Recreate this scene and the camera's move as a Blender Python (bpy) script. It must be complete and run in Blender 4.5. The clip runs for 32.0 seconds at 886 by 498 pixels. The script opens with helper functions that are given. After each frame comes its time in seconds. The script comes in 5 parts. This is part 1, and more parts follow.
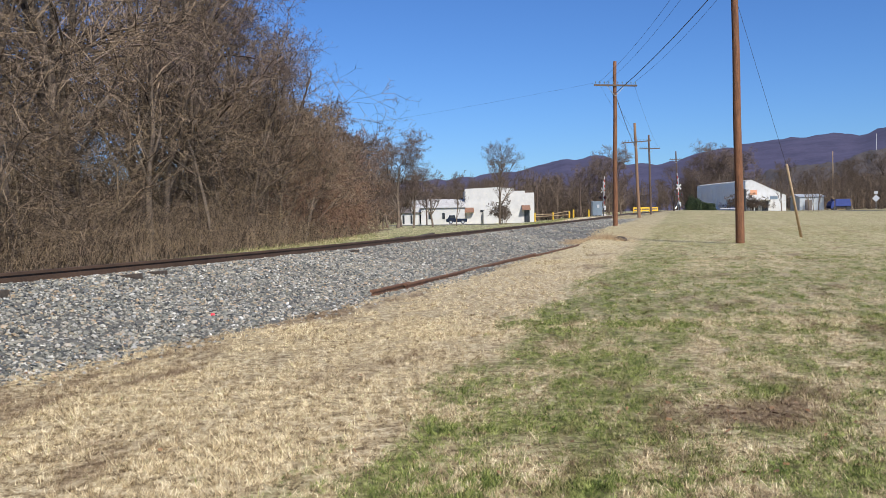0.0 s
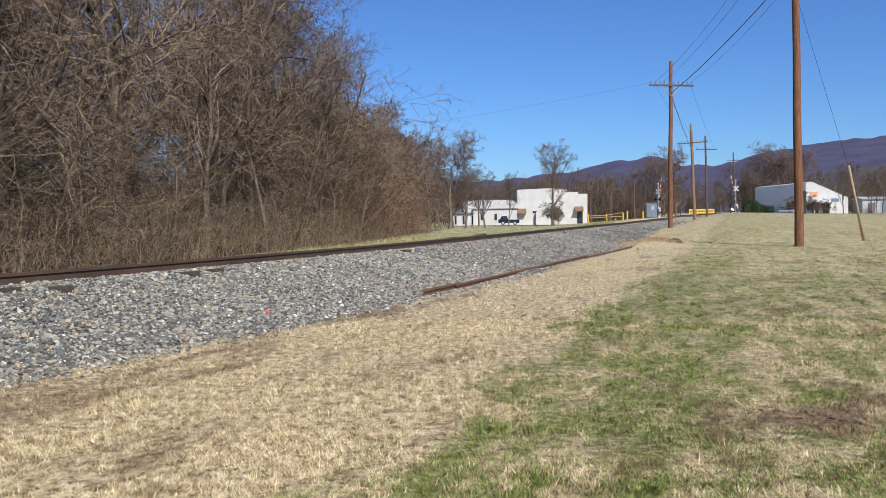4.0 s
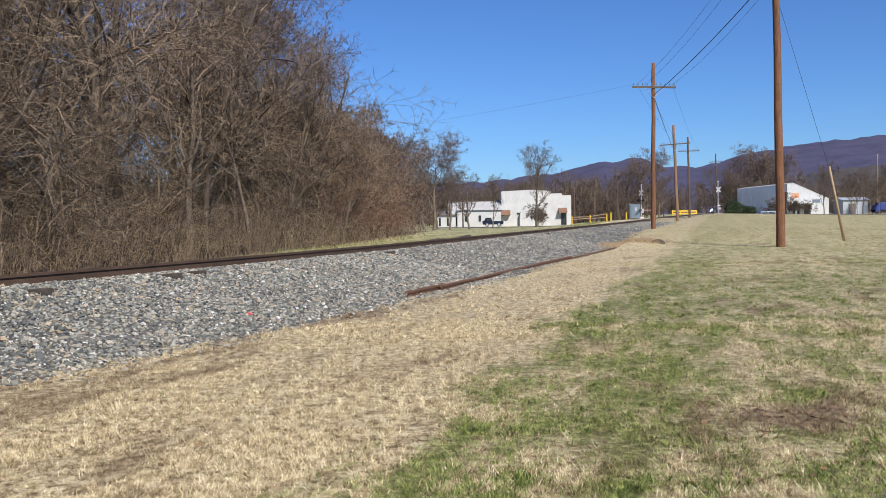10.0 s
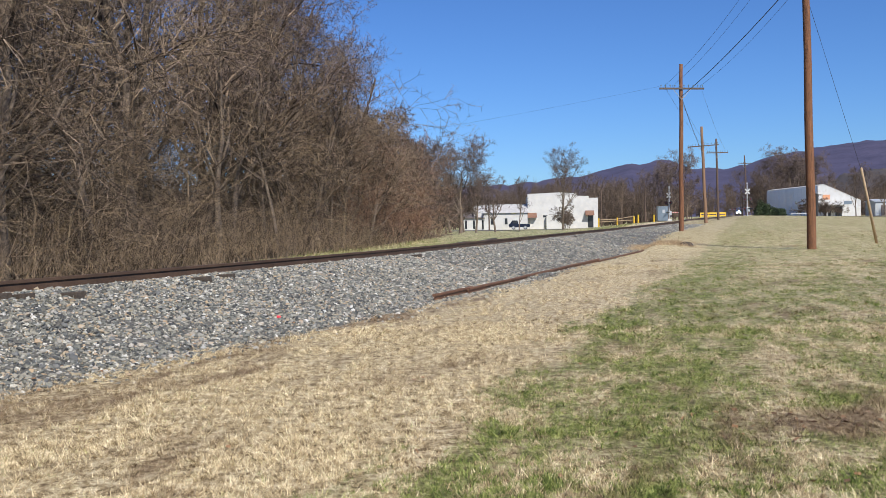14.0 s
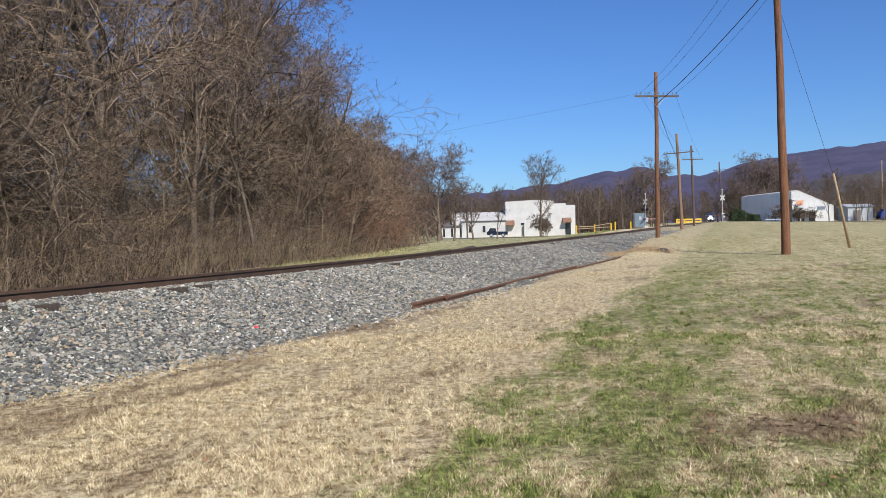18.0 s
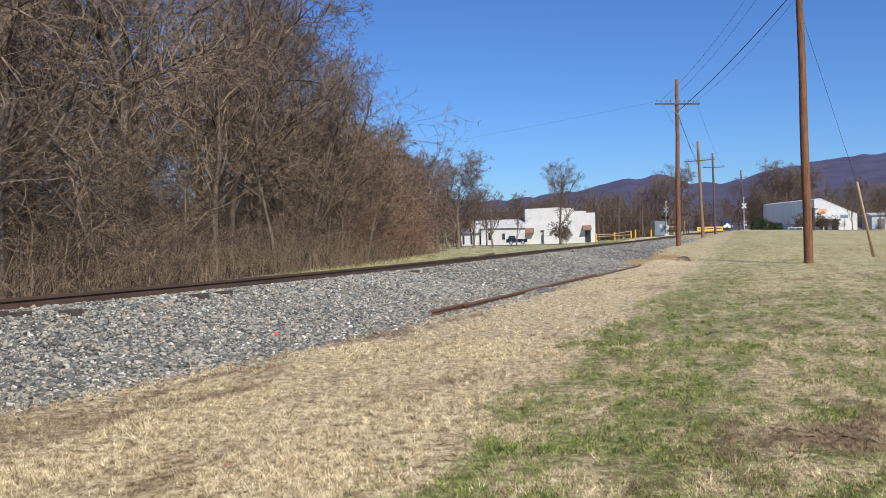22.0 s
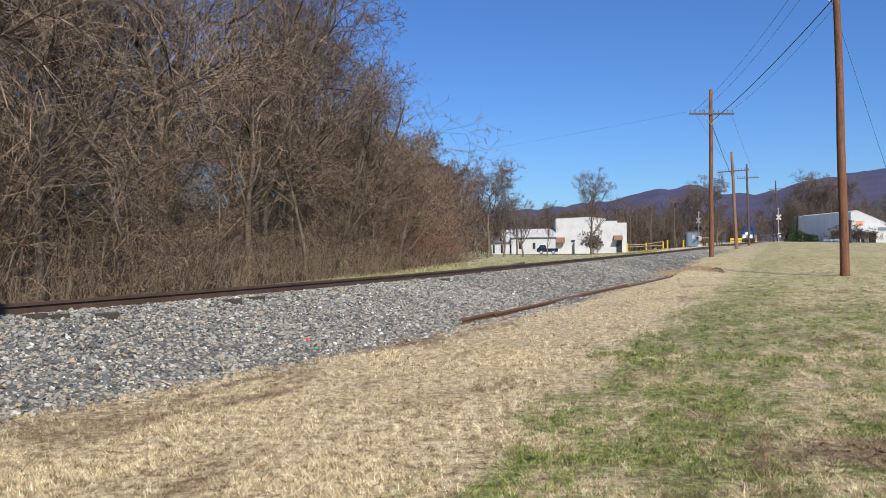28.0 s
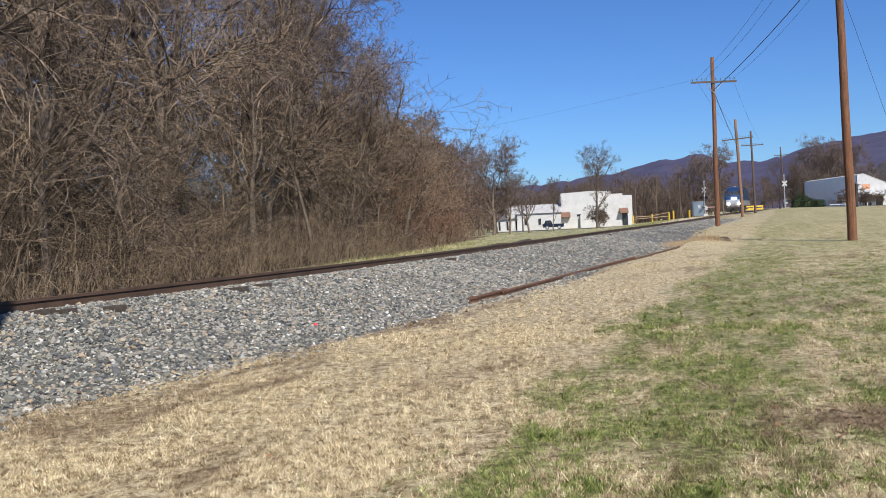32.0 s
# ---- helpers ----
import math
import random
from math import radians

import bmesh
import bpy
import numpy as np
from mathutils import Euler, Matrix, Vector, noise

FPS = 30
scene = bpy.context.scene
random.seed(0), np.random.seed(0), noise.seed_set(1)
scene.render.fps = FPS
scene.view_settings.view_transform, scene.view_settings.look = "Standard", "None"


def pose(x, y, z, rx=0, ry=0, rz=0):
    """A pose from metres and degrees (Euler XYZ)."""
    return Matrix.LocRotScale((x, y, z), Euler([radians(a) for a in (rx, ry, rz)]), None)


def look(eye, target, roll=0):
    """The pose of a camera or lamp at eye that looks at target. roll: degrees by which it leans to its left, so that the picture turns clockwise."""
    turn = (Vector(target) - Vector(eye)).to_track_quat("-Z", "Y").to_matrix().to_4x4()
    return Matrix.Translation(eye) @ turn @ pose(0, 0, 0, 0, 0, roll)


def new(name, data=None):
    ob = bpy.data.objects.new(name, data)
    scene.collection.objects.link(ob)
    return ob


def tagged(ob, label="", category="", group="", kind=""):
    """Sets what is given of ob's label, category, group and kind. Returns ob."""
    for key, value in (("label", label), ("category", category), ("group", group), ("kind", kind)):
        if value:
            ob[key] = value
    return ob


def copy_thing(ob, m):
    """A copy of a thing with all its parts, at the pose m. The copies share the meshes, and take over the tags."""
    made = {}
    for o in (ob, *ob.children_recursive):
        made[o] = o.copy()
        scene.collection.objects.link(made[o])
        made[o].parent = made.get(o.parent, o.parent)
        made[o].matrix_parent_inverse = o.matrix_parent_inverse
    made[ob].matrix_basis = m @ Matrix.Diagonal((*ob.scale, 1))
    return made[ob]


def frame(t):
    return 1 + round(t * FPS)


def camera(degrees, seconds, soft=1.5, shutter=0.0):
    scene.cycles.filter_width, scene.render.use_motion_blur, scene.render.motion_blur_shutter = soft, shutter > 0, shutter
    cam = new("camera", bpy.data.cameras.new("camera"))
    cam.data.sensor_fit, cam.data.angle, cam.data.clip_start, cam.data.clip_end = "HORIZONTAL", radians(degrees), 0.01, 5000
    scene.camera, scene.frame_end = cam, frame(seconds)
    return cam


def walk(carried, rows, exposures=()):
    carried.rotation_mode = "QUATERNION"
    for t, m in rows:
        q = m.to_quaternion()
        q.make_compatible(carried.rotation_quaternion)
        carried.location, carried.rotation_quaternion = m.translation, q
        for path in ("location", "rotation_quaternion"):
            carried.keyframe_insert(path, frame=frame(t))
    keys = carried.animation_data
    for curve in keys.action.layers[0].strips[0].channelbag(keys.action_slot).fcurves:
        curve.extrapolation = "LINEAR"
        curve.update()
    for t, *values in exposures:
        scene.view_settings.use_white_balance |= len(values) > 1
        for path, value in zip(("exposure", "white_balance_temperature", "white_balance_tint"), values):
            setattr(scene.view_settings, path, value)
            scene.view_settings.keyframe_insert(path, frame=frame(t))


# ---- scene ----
cam = camera(55.0, 32.0, soft=0.6)
PATH = [
    (0, (0.0, 0.0, 1.6), (0.0, 1.998, 1.516), -1.0),
    (0.5, (0.035, -0.032, 1.599), (0.018, 1.966, 1.524), -1.4),
    (1, (0.014, -0.019, 1.602), (-0.013, 1.98, 1.54), -1.4),
    (1.5, (0.012, -0.018, 1.596), (-0.029, 1.98, 1.527), -1.0),
    (2, (0.003, -0.056, 1.592), (-0.108, 1.94, 1.516), -0.2),
    (2.5, (0.007, -0.048, 1.585), (-0.149, 1.943, 1.485), -0.6),
    (3, (0.003, -0.045, 1.594), (-0.127, 1.949, 1.505), -1.2),
    (3.5, (0.004, -0.04, 1.592), (-0.116, 1.955, 1.51), -0.6),
    (5.5, (0.005, -0.041, 1.595), (-0.124, 1.953, 1.516), -1.2),
    (6, (0.007, -0.037, 1.594), (-0.118, 1.957, 1.51), -1.4),
    (6.5, (0.007, -0.033, 1.591), (-0.11, 1.962, 1.502), -1.4),
    (7, (-0.002, -0.043, 1.594), (-0.135, 1.951, 1.504), -1.3),
    (7.5, (-0.002, -0.054, 1.593), (-0.153, 1.939, 1.51), -1.2),
    (8, (0.003, -0.032, 1.594), (-0.155, 1.96, 1.513), -1.3),
    (8.5, (0.005, -0.032, 1.59), (-0.129, 1.962, 1.511), -1.1),
    (9, (0.01, -0.025, 1.588), (-0.106, 1.97, 1.503), -1.3),
    (9.5, (0.01, -0.022, 1.587), (-0.079, 1.974, 1.504), -0.9),
    (10, (0.016, -0.03, 1.583), (-0.069, 1.967, 1.506), -0.8),
    (10.5, (0.007, -0.024, 1.573), (-0.047, 1.974, 1.491), -1.0),
    (11, (0.001, -0.028, 1.576), (-0.075, 1.969, 1.5), -0.6),
    (11.5, (0.001, -0.032, 1.578), (-0.091, 1.964, 1.508), -0.7),
    (12, (0.008, -0.037, 1.579), (-0.096, 1.959, 1.509), -0.8),
    (12.5, (0.003, -0.049, 1.586), (-0.111, 1.946, 1.519), -0.8),
    (13, (0.004, -0.044, 1.582), (-0.131, 1.95, 1.514), -0.8),
    (13.5, (0.004, -0.042, 1.583), (-0.138, 1.952, 1.513), -0.9),
    (15.5, (-0.003, -0.045, 1.594), (-0.159, 1.948, 1.544), -1.0),
    (16, (0.006, -0.042, 1.592), (-0.143, 1.952, 1.551), -1.1),
    (16.5, (0.006, -0.032, 1.589), (-0.096, 1.965, 1.541), -1.5),
    (17, (0.009, -0.024, 1.582), (-0.084, 1.973, 1.527), -1.3),
    (17.5, (0.015, -0.031, 1.591), (-0.075, 1.967, 1.536), -1.4),
    (18, (0.008, -0.041, 1.59), (-0.087, 1.956, 1.539), -1.4),
    (18.5, (0.006, -0.04, 1.592), (-0.099, 1.957, 1.547), -1.2),
    (19, (0.007, -0.044, 1.591), (-0.108, 1.952, 1.55), -1.2),
    (19.5, (0.005, -0.042, 1.586), (-0.115, 1.953, 1.544), -1.1),
    (20, (0.007, -0.041, 1.589), (-0.116, 1.955, 1.544), -1.2),
    (20.5, (0.006, -0.048, 1.586), (-0.116, 1.948, 1.541), -1.3),
    (21, (0.01, -0.045, 1.591), (-0.114, 1.951, 1.55), -1.4),
    (21.5, (0.007, -0.049, 1.593), (-0.12, 1.947, 1.554), -1.3),
    (22, (0.007, -0.055, 1.594), (-0.133, 1.94, 1.561), -1.2),
    (22.5, (0.005, -0.059, 1.593), (-0.146, 1.935, 1.561), -1.3),
    (23, (0.001, -0.059, 1.594), (-0.16, 1.934, 1.564), -1.4),
    (23.5, (-0.005, -0.064, 1.594), (-0.162, 1.93, 1.569), -1.2),
    (24, (-0.01, -0.061, 1.592), (-0.17, 1.932, 1.573), -0.9),
    (24.5, (-0.01, -0.078, 1.594), (-0.176, 1.915, 1.58), -0.8),
    (26.5, (-0.01, -0.08, 1.595), (-0.189, 1.911, 1.583), -0.5),
    (27, (-0.016, -0.08, 1.596), (-0.21, 1.91, 1.588), -0.4),
    (27.5, (-0.012, -0.083, 1.591), (-0.224, 1.905, 1.584), -0.5),
    (28, (-0.011, -0.082, 1.59), (-0.221, 1.907, 1.578), -0.6),
    (28.5, (-0.003, -0.077, 1.593), (-0.212, 1.912, 1.58), -0.8),
    (29, (0.002, -0.077, 1.594), (-0.209, 1.912, 1.58), -0.9),
    (29.5, (0.002, -0.079, 1.598), (-0.214, 1.909, 1.585), -1.1),
    (30, (0.007, -0.071, 1.599), (-0.218, 1.916, 1.584), -1.2),
    (30.5, (0.012, -0.056, 1.602), (-0.185, 1.934, 1.56), -2.1),
    (31, (0.008, -0.048, 1.593), (-0.2, 1.94, 1.537), -1.5),
    (31.5, (0.012, -0.055, 1.604), (-0.219, 1.93, 1.545), -2.6),
    (32, (0.012, -0.05, 1.602), (-0.214, 1.936, 1.542), -2.8),
]
walk(cam, [(t, look(e, g, r)) for t, e, g, r in PATH])

# ---- world and sun ----
SUN_AZ, SUN_EL = 154.0, 40.0
world = bpy.data.worlds.new("world")
scene.world = world
world.use_nodes = True
wn = world.node_tree.nodes
sky = wn.new("ShaderNodeTexSky")
sky.sky_type, sky.sun_disc = "NISHITA", False
sky.sun_elevation, sky.sun_rotation = radians(SUN_EL), radians(SUN_AZ)
sky.air_density, sky.dust_density, sky.ozone_density = 1.0, 0.1, 3.0
wn["Background"].inputs[1].default_value = 0.073
tint = wn.new("ShaderNodeMix")
tint.data_type, tint.blend_type = "RGBA", "MULTIPLY"
tint.inputs[0].default_value, tint.inputs[7].default_value = 1.0, (0.57, 0.9, 1.45, 1)
world.node_tree.links.new(sky.outputs[0], tint.inputs[6])
world.node_tree.links.new(tint.outputs[2], wn["Background"].inputs[0])
sun = new("sun", bpy.data.lights.new("sun", "SUN"))
sun.data.energy, sun.data.angle, sun.data.color = 5.0, radians(0.53), (1.0, 0.955, 0.89)
sa, se = radians(SUN_AZ), radians(SUN_EL)
SUN_DIR = Vector((math.sin(sa) * math.cos(se), math.cos(sa) * math.cos(se), math.sin(se)))
sun.matrix_world = look(SUN_DIR * 60, (0, 0, 0))
scene.view_settings.exposure = 0.13


# ---- materials ----
def material(name, rough=0.8, metal=0.0):
    m = bpy.data.materials.new(name)
    m.use_nodes = True
    b = m.node_tree.nodes["Principled BSDF"]
    b.inputs["Roughness"].default_value, b.inputs["Metallic"].default_value = rough, metal
    return m, m.node_tree.nodes, m.node_tree.links, b


def ramp_node(n, stops):
    r = n.new("ShaderNodeValToRGB")
    e = r.color_ramp.elements
    while len(e) < len(stops):
        e.new(0.5)
    for k, (p, c) in enumerate(stops):
        e[k].position, e[k].color = p, (*c, 1)
    return r


def noise_node(n, l, vec, scale, detail=4.0, rough=0.6):
    t = n.new("ShaderNodeTexNoise")
    t.inputs["Scale"].default_value, t.inputs["Detail"].default_value, t.inputs["Roughness"].default_value = scale, detail, rough
    if vec is not None:
        l.new(vec, t.inputs["Vector"])
    return t


def varied(name, dark, light, scale=3.0, fine=40.0, rough=0.8, metal=0.0, bump=0.2, stretch=(1, 1, 1), island=0.0, wear=None):
    """A surface that runs from dark to light at two scales, with fine relief. island: how much single pieces differ. wear: a third colour in blotches."""
    m, n, l, b = material(name, rough, metal)
    tc, mp = n.new("ShaderNodeTexCoord"), n.new("ShaderNodeMapping")
    mp.inputs["Scale"].default_value = stretch
    l.new(tc.outputs["Object"], mp.inputs[0])
    big, small = noise_node(n, l, mp.outputs[0], scale), noise_node(n, l, mp.outputs[0], fine, 3)
    mix = n.new("ShaderNodeMath")
    mix.operation = "MULTIPLY_ADD"
    mix.inputs[1].default_value = 0.45
    half = n.new("ShaderNodeMath")
    half.operation = "MULTIPLY"
    half.inputs[1].default_value = 0.55
    l.new(big.outputs[0], half.inputs[0])
    l.new(small.outputs[0], mix.inputs[0])
    l.new(half.outputs[0], mix.inputs[2])
    fac = mix.outputs[0]
    if island:
        g, am = n.new("ShaderNodeNewGeometry"), n.new("ShaderNodeMath")
        am.operation = "MULTIPLY_ADD"
        am.inputs[1].default_value = island
        sub = n.new("ShaderNodeMath")
        sub.operation = "SUBTRACT"
        sub.inputs[1].default_value = 0.5
        l.new(g.outputs["Random Per Island"], sub.inputs[0])
        l.new(sub.outputs[0], am.inputs[0])
        l.new(fac, am.inputs[2])
        fac = am.outputs[0]
    r = ramp_node(n, [(0.32, dark), (0.68, light)])
    l.new(fac, r.inputs[0])
    col = r.outputs[0]
    if wear:
        w = noise_node(n, l, mp.outputs[0], scale * 2.3, 6, 0.7)
        wr = ramp_node(n, [(0.52, (0, 0, 0)), (0.66, (1, 1, 1))])
        mx = n.new("ShaderNodeMix")
        mx.data_type = "RGBA"
        l.new(w.outputs[0], wr.inputs[0])
        l.new(wr.outputs[0], mx.inputs[0])
        l.new(col, mx.inputs[6])
        mx.inputs[7].default_value = (*wear, 1)
        col = mx.outputs[2]
    l.new(col, b.inputs["Base Color"])
    if bump:
        bp = n.new("ShaderNodeBump")
        bp.inputs["Strength"].default_value, bp.inputs["Distance"].default_value = bump, 0.02
        l.new(small.outputs[0], bp.inputs["Height"])
        l.new(bp.outputs[0], b.inputs["Normal"])
    return m


def glowing(name, colour, strength):
    m, n, l, b = material(name, 0.3)
    b.inputs["Base Color"].default_value = (*colour, 1)
    b.inputs["Emission Color"].default_value, b.inputs["Emission Strength"].default_value = (*colour, 1), strength
    return m


def calc(n, l, op, a, b=0.0, c=0.0, clamp=False):
    """One sum: each of a, b and c is a number or a socket."""
    m = n.new("ShaderNodeMath")
    m.operation, m.use_clamp = op, clamp
    for k, v in enumerate((a, b, c)):
        if isinstance(v, (int, float)):
            m.inputs[k].default_value = v
        else:
            l.new(v, m.inputs[k])
    return m.outputs[0]


def span(n, l, v, lo, hi, to_lo=0.0, to_hi=1.0):
    """Maps lo..hi onto to_lo..to_hi, held at the ends."""
    r = n.new("ShaderNodeMapRange")
    for k, x in zip(("From Min", "From Max", "To Min", "To Max"), (lo, hi, to_lo, to_hi)):
        r.inputs[k].default_value = x
    l.new(v, r.inputs["Value"])
    return r.outputs[0]


def blend(n, l, fac, a, b):
    m = n.new("ShaderNodeMix")
    m.data_type = "RGBA"
    for k, v in ((0, fac), (6, a), (7, b)):
        if isinstance(v, tuple):
            m.inputs[k].default_value = (*v, 1)
        elif isinstance(v, (int, float)):
            m.inputs[k].default_value = v
        else:
            l.new(v, m.inputs[k])
    return m.outputs[2]


def sep_y(n, l, p):
    sp = n.new("ShaderNodeSeparateXYZ")
    l.new(p, sp.inputs[0])
    return sp.outputs["Y"]


def field_nodes(n, l):
    """How green the turf is at a place and how bare: from the distance to the track, streaks along it, and patches.
    Returns the geometry node, the green share, the bare share, and whether it lies on the field's side of the track."""
    g = n.new("ShaderNodeNewGeometry")
    p = g.outputs["Position"]
    dots = []
    for way in ((0.96, -0.277, 0), (0.277, 0.96, 0)):
        d = n.new("ShaderNodeVectorMath")
        d.operation = "DOT_PRODUCT"
        d.inputs[1].default_value = way
        l.new(p, d.inputs[0])
        dots.append(d.outputs["Value"])
    q, s = dots
    def drawn_out(share, shift):
        cb = n.new("ShaderNodeCombineXYZ")
        l.new(q, cb.inputs[0])
        l.new(calc(n, l, "MULTIPLY", s, share), cb.inputs[1])
        cb.inputs[2].default_value = shift
        return cb.outputs[0]
    streaks, patches = drawn_out(0.13, 3.0), drawn_out(0.42, 8.0)
    streak = noise_node(n, l, streaks, 0.85, 3, 0.6).outputs[0]
    patch = noise_node(n, l, patches, 2.5, 5, 0.72).outputs[0]
    wob = noise_node(n, l, patches, 0.8, 4, 0.6).outputs[0]
    edge = calc(n, l, "MULTIPLY_ADD", wob, 2.0, q)
    green = span(n, l, edge, -1.9, -0.95, -0.4, 0.5)
    lush = calc(n, l, "MULTIPLY", span(n, l, edge, -1.6, -1.0), span(n, l, edge, 1.2, 0.0, 0.0, 0.14))
    green = calc(n, l, "ADD", green, lush)
    green = calc(n, l, "ADD", green, span(n, l, streak, 0.34, 0.66, -0.22, 0.2))
    green = calc(n, l, "ADD", green, span(n, l, patch, 0.3, 0.7, -0.62, 0.66))
    green = calc(n, l, "ADD", green, span(n, l, sep_y(n, l, p), 12.0, 45.0, 0.0, -0.16))
    green = calc(n, l, "ADD", green, span(n, l, q, -12.5, -15.0, 0.0, 1.15), clamp=True)
    # bare soil: worn streaks, the toe of the ballast, and one patch in the turf
    bare = noise_node(n, l, drawn_out(0.3, 21.0), 1.0, 5, 0.72).outputs[0]
    spot = n.new("ShaderNodeVectorMath")
    spot.operation = "DISTANCE"
    spot.inputs[1].default_value = (2.25, 6.45, 0)
    l.new(p, spot.inputs[0])
    bare = calc(n, l, "ADD", bare, span(n, l, spot.outputs["Value"], 0.1, 0.9, 0.2, 0.0))
    toe = calc(n, l, "MULTIPLY_ADD", wob, 1.6, q)
    toe = calc(n, l, "MULTIPLY", span(n, l, toe, -5.0, -4.0, 0.09, 0.0), calc(n, l, "GREATER_THAN", q, -9.0))
    bare = calc(n, l, "ADD", bare, toe)
    return g, green, span(n, l, bare, 0.54, 0.68, 0.0, 0.85), calc(n, l, "GREATER_THAN", q, -9.0)


def turf_material(name, blades):
    m, n, l, b = material(name, 0.75)
    g, green, bare, field = field_nodes(n, l)
    p = g.outputs["Position"]
    fine = noise_node(n, l, p, 7.0, 4, 0.7).outputs[0]
    tuft = noise_node(n, l, p, 13.0, 2, 0.6).outputs[0]
    straw = ramp_node(n, [(0.26, (0.13, 0.085, 0.045)), (0.48, (0.58, 0.455, 0.265)), (0.7, (1.0, 0.88, 0.61))])
    leaf = ramp_node(n, [(0.24, (0.028, 0.05, 0.011)), (0.5, (0.145, 0.185, 0.042)), (0.78, (0.5, 0.52, 0.18))])
    shade = span(n, l, tuft, 0.3, 0.7, -0.2, 0.2)
    if blades:
        lone = g.outputs["Random Per Island"]
        src = calc(n, l, "ADD", calc(n, l, "MULTIPLY_ADD", lone, 0.34, calc(n, l, "MULTIPLY", fine, 0.64)), calc(n, l, "MULTIPLY", shade, 0.7))
        own = calc(n, l, "FRACT", calc(n, l, "MULTIPLY", lone, 7.31))
        cut = calc(n, l, "ADD", calc(n, l, "MULTIPLY", own, 0.42), span(n, l, tuft, 0.66, 0.34, -0.12, 0.56))
        green = span(n, l, calc(n, l, "SUBTRACT", green, cut), -0.08, 0.08)
    else:
        small = noise_node(n, l, p, 34.0, 3, 0.65).outputs[0]
        src = calc(n, l, "ADD", calc(n, l, "ADD", fine, span(n, l, small, 0.3, 0.7, -0.2, 0.2)), shade)
    l.new(src, straw.inputs[0])
    l.new(src, leaf.inputs[0])
    col = blend(n, l, green, straw.outputs[0], leaf.outputs[0])
    soil = ramp_node(n, [(0.3, (0.09, 0.055, 0.035)), (0.55, (0.21, 0.135, 0.085)), (0.75, (0.42, 0.31, 0.2))])
    l.new(src, soil.inputs[0])
    col = blend(n, l, bare, col, soil.outputs[0])
    if not blades:
        # near thatch darkened in the colour for shade between blades; fades with distance
        col = blend(n, l, span(n, l, sep_y(n, l, p), 10.0, 40.0, 0.5, 0.0), col, (0.13, 0.095, 0.05))
        bp = n.new("ShaderNodeBump")
        bp.inputs["Strength"].default_value, bp.inputs["Distance"].default_value = 0.3, 0.015
        l.new(fine, bp.inputs["Height"])
        l.new(bp.outputs[0], b.inputs["Normal"])
    col = blend(n, l, calc(n, l, "MULTIPLY", field, span(n, l, sep_y(n, l, p), 18.0, 50.0, 0.0, 0.5)), col, (0.3, 0.25, 0.105))
    l.new(col, b.inputs["Base Color"])
    b.inputs["Specular IOR Level"].default_value = 0.2
    return m


def stone_material(name):
    m, n, l, b = material(name, 0.85)
    g = n.new("ShaderNodeNewGeometry")
    r = ramp_node(n, [(0.0, (0.04, 0.042, 0.045)), (0.18, (0.115, 0.12, 0.115)), (0.4, (0.205, 0.205, 0.172)), (0.62, (0.29, 0.27, 0.222)), (0.76, (0.36, 0.36, 0.335)), (0.84, (0.4, 0.28, 0.165)), (0.92, (0.34, 0.32, 0.24)), (0.985, (0.62, 0.6, 0.55))])
    f = noise_node(n, l, g.outputs["Position"], 60, 3)
    a = n.new("ShaderNodeMath")
    a.operation = "MULTIPLY_ADD"
    a.inputs[1].default_value = 0.25
    s = n.new("ShaderNodeMath")
    s.operation = "SUBTRACT"
    s.inputs[1].default_value = 0.5
    l.new(f.outputs[0], s.inputs[0])
    l.new(s.outputs[0], a.inputs[0])
    l.new(g.outputs["Random Per Island"], a.inputs[2])
    l.new(a.outputs[0], r.inputs[0])
    l.new(r.outputs[0], b.inputs["Base Color"])
    return m


def lone_stone_material(name):
    m, n, l, b = material(name, 0.85)
    o, g = n.new("ShaderNodeObjectInfo"), n.new("ShaderNodeNewGeometry")
    r = ramp_node(n, [(0.0, (0.08, 0.082, 0.084)), (0.35, (0.17, 0.172, 0.165)), (0.6, (0.26, 0.255, 0.235)), (0.8, (0.36, 0.29, 0.2)), (0.94, (0.62, 0.61, 0.58))])
    f = noise_node(n, l, g.outputs["Position"], 45, 4)
    mx = n.new("ShaderNodeMath")
    mx.operation = "MULTIPLY_ADD"
    mx.inputs[1].default_value = 0.2
    l.new(f.outputs[0], mx.inputs[0])
    l.new(o.outputs["Random"], mx.inputs[2])
    sub = n.new("ShaderNodeMath")
    sub.operation = "SUBTRACT"
    sub.inputs[1].default_value = 0.1
    l.new(mx.outputs[0], sub.inputs[0])
    l.new(sub.outputs[0], r.inputs[0])
    l.new(r.outputs[0], b.inputs["Base Color"])
    bp = n.new("ShaderNodeBump")
    bp.inputs["Strength"].default_value, bp.inputs["Distance"].default_value = 0.5, 0.01
    l.new(f.outputs[0], bp.inputs["Height"])
    l.new(bp.outputs[0], b.inputs["Normal"])
    return m


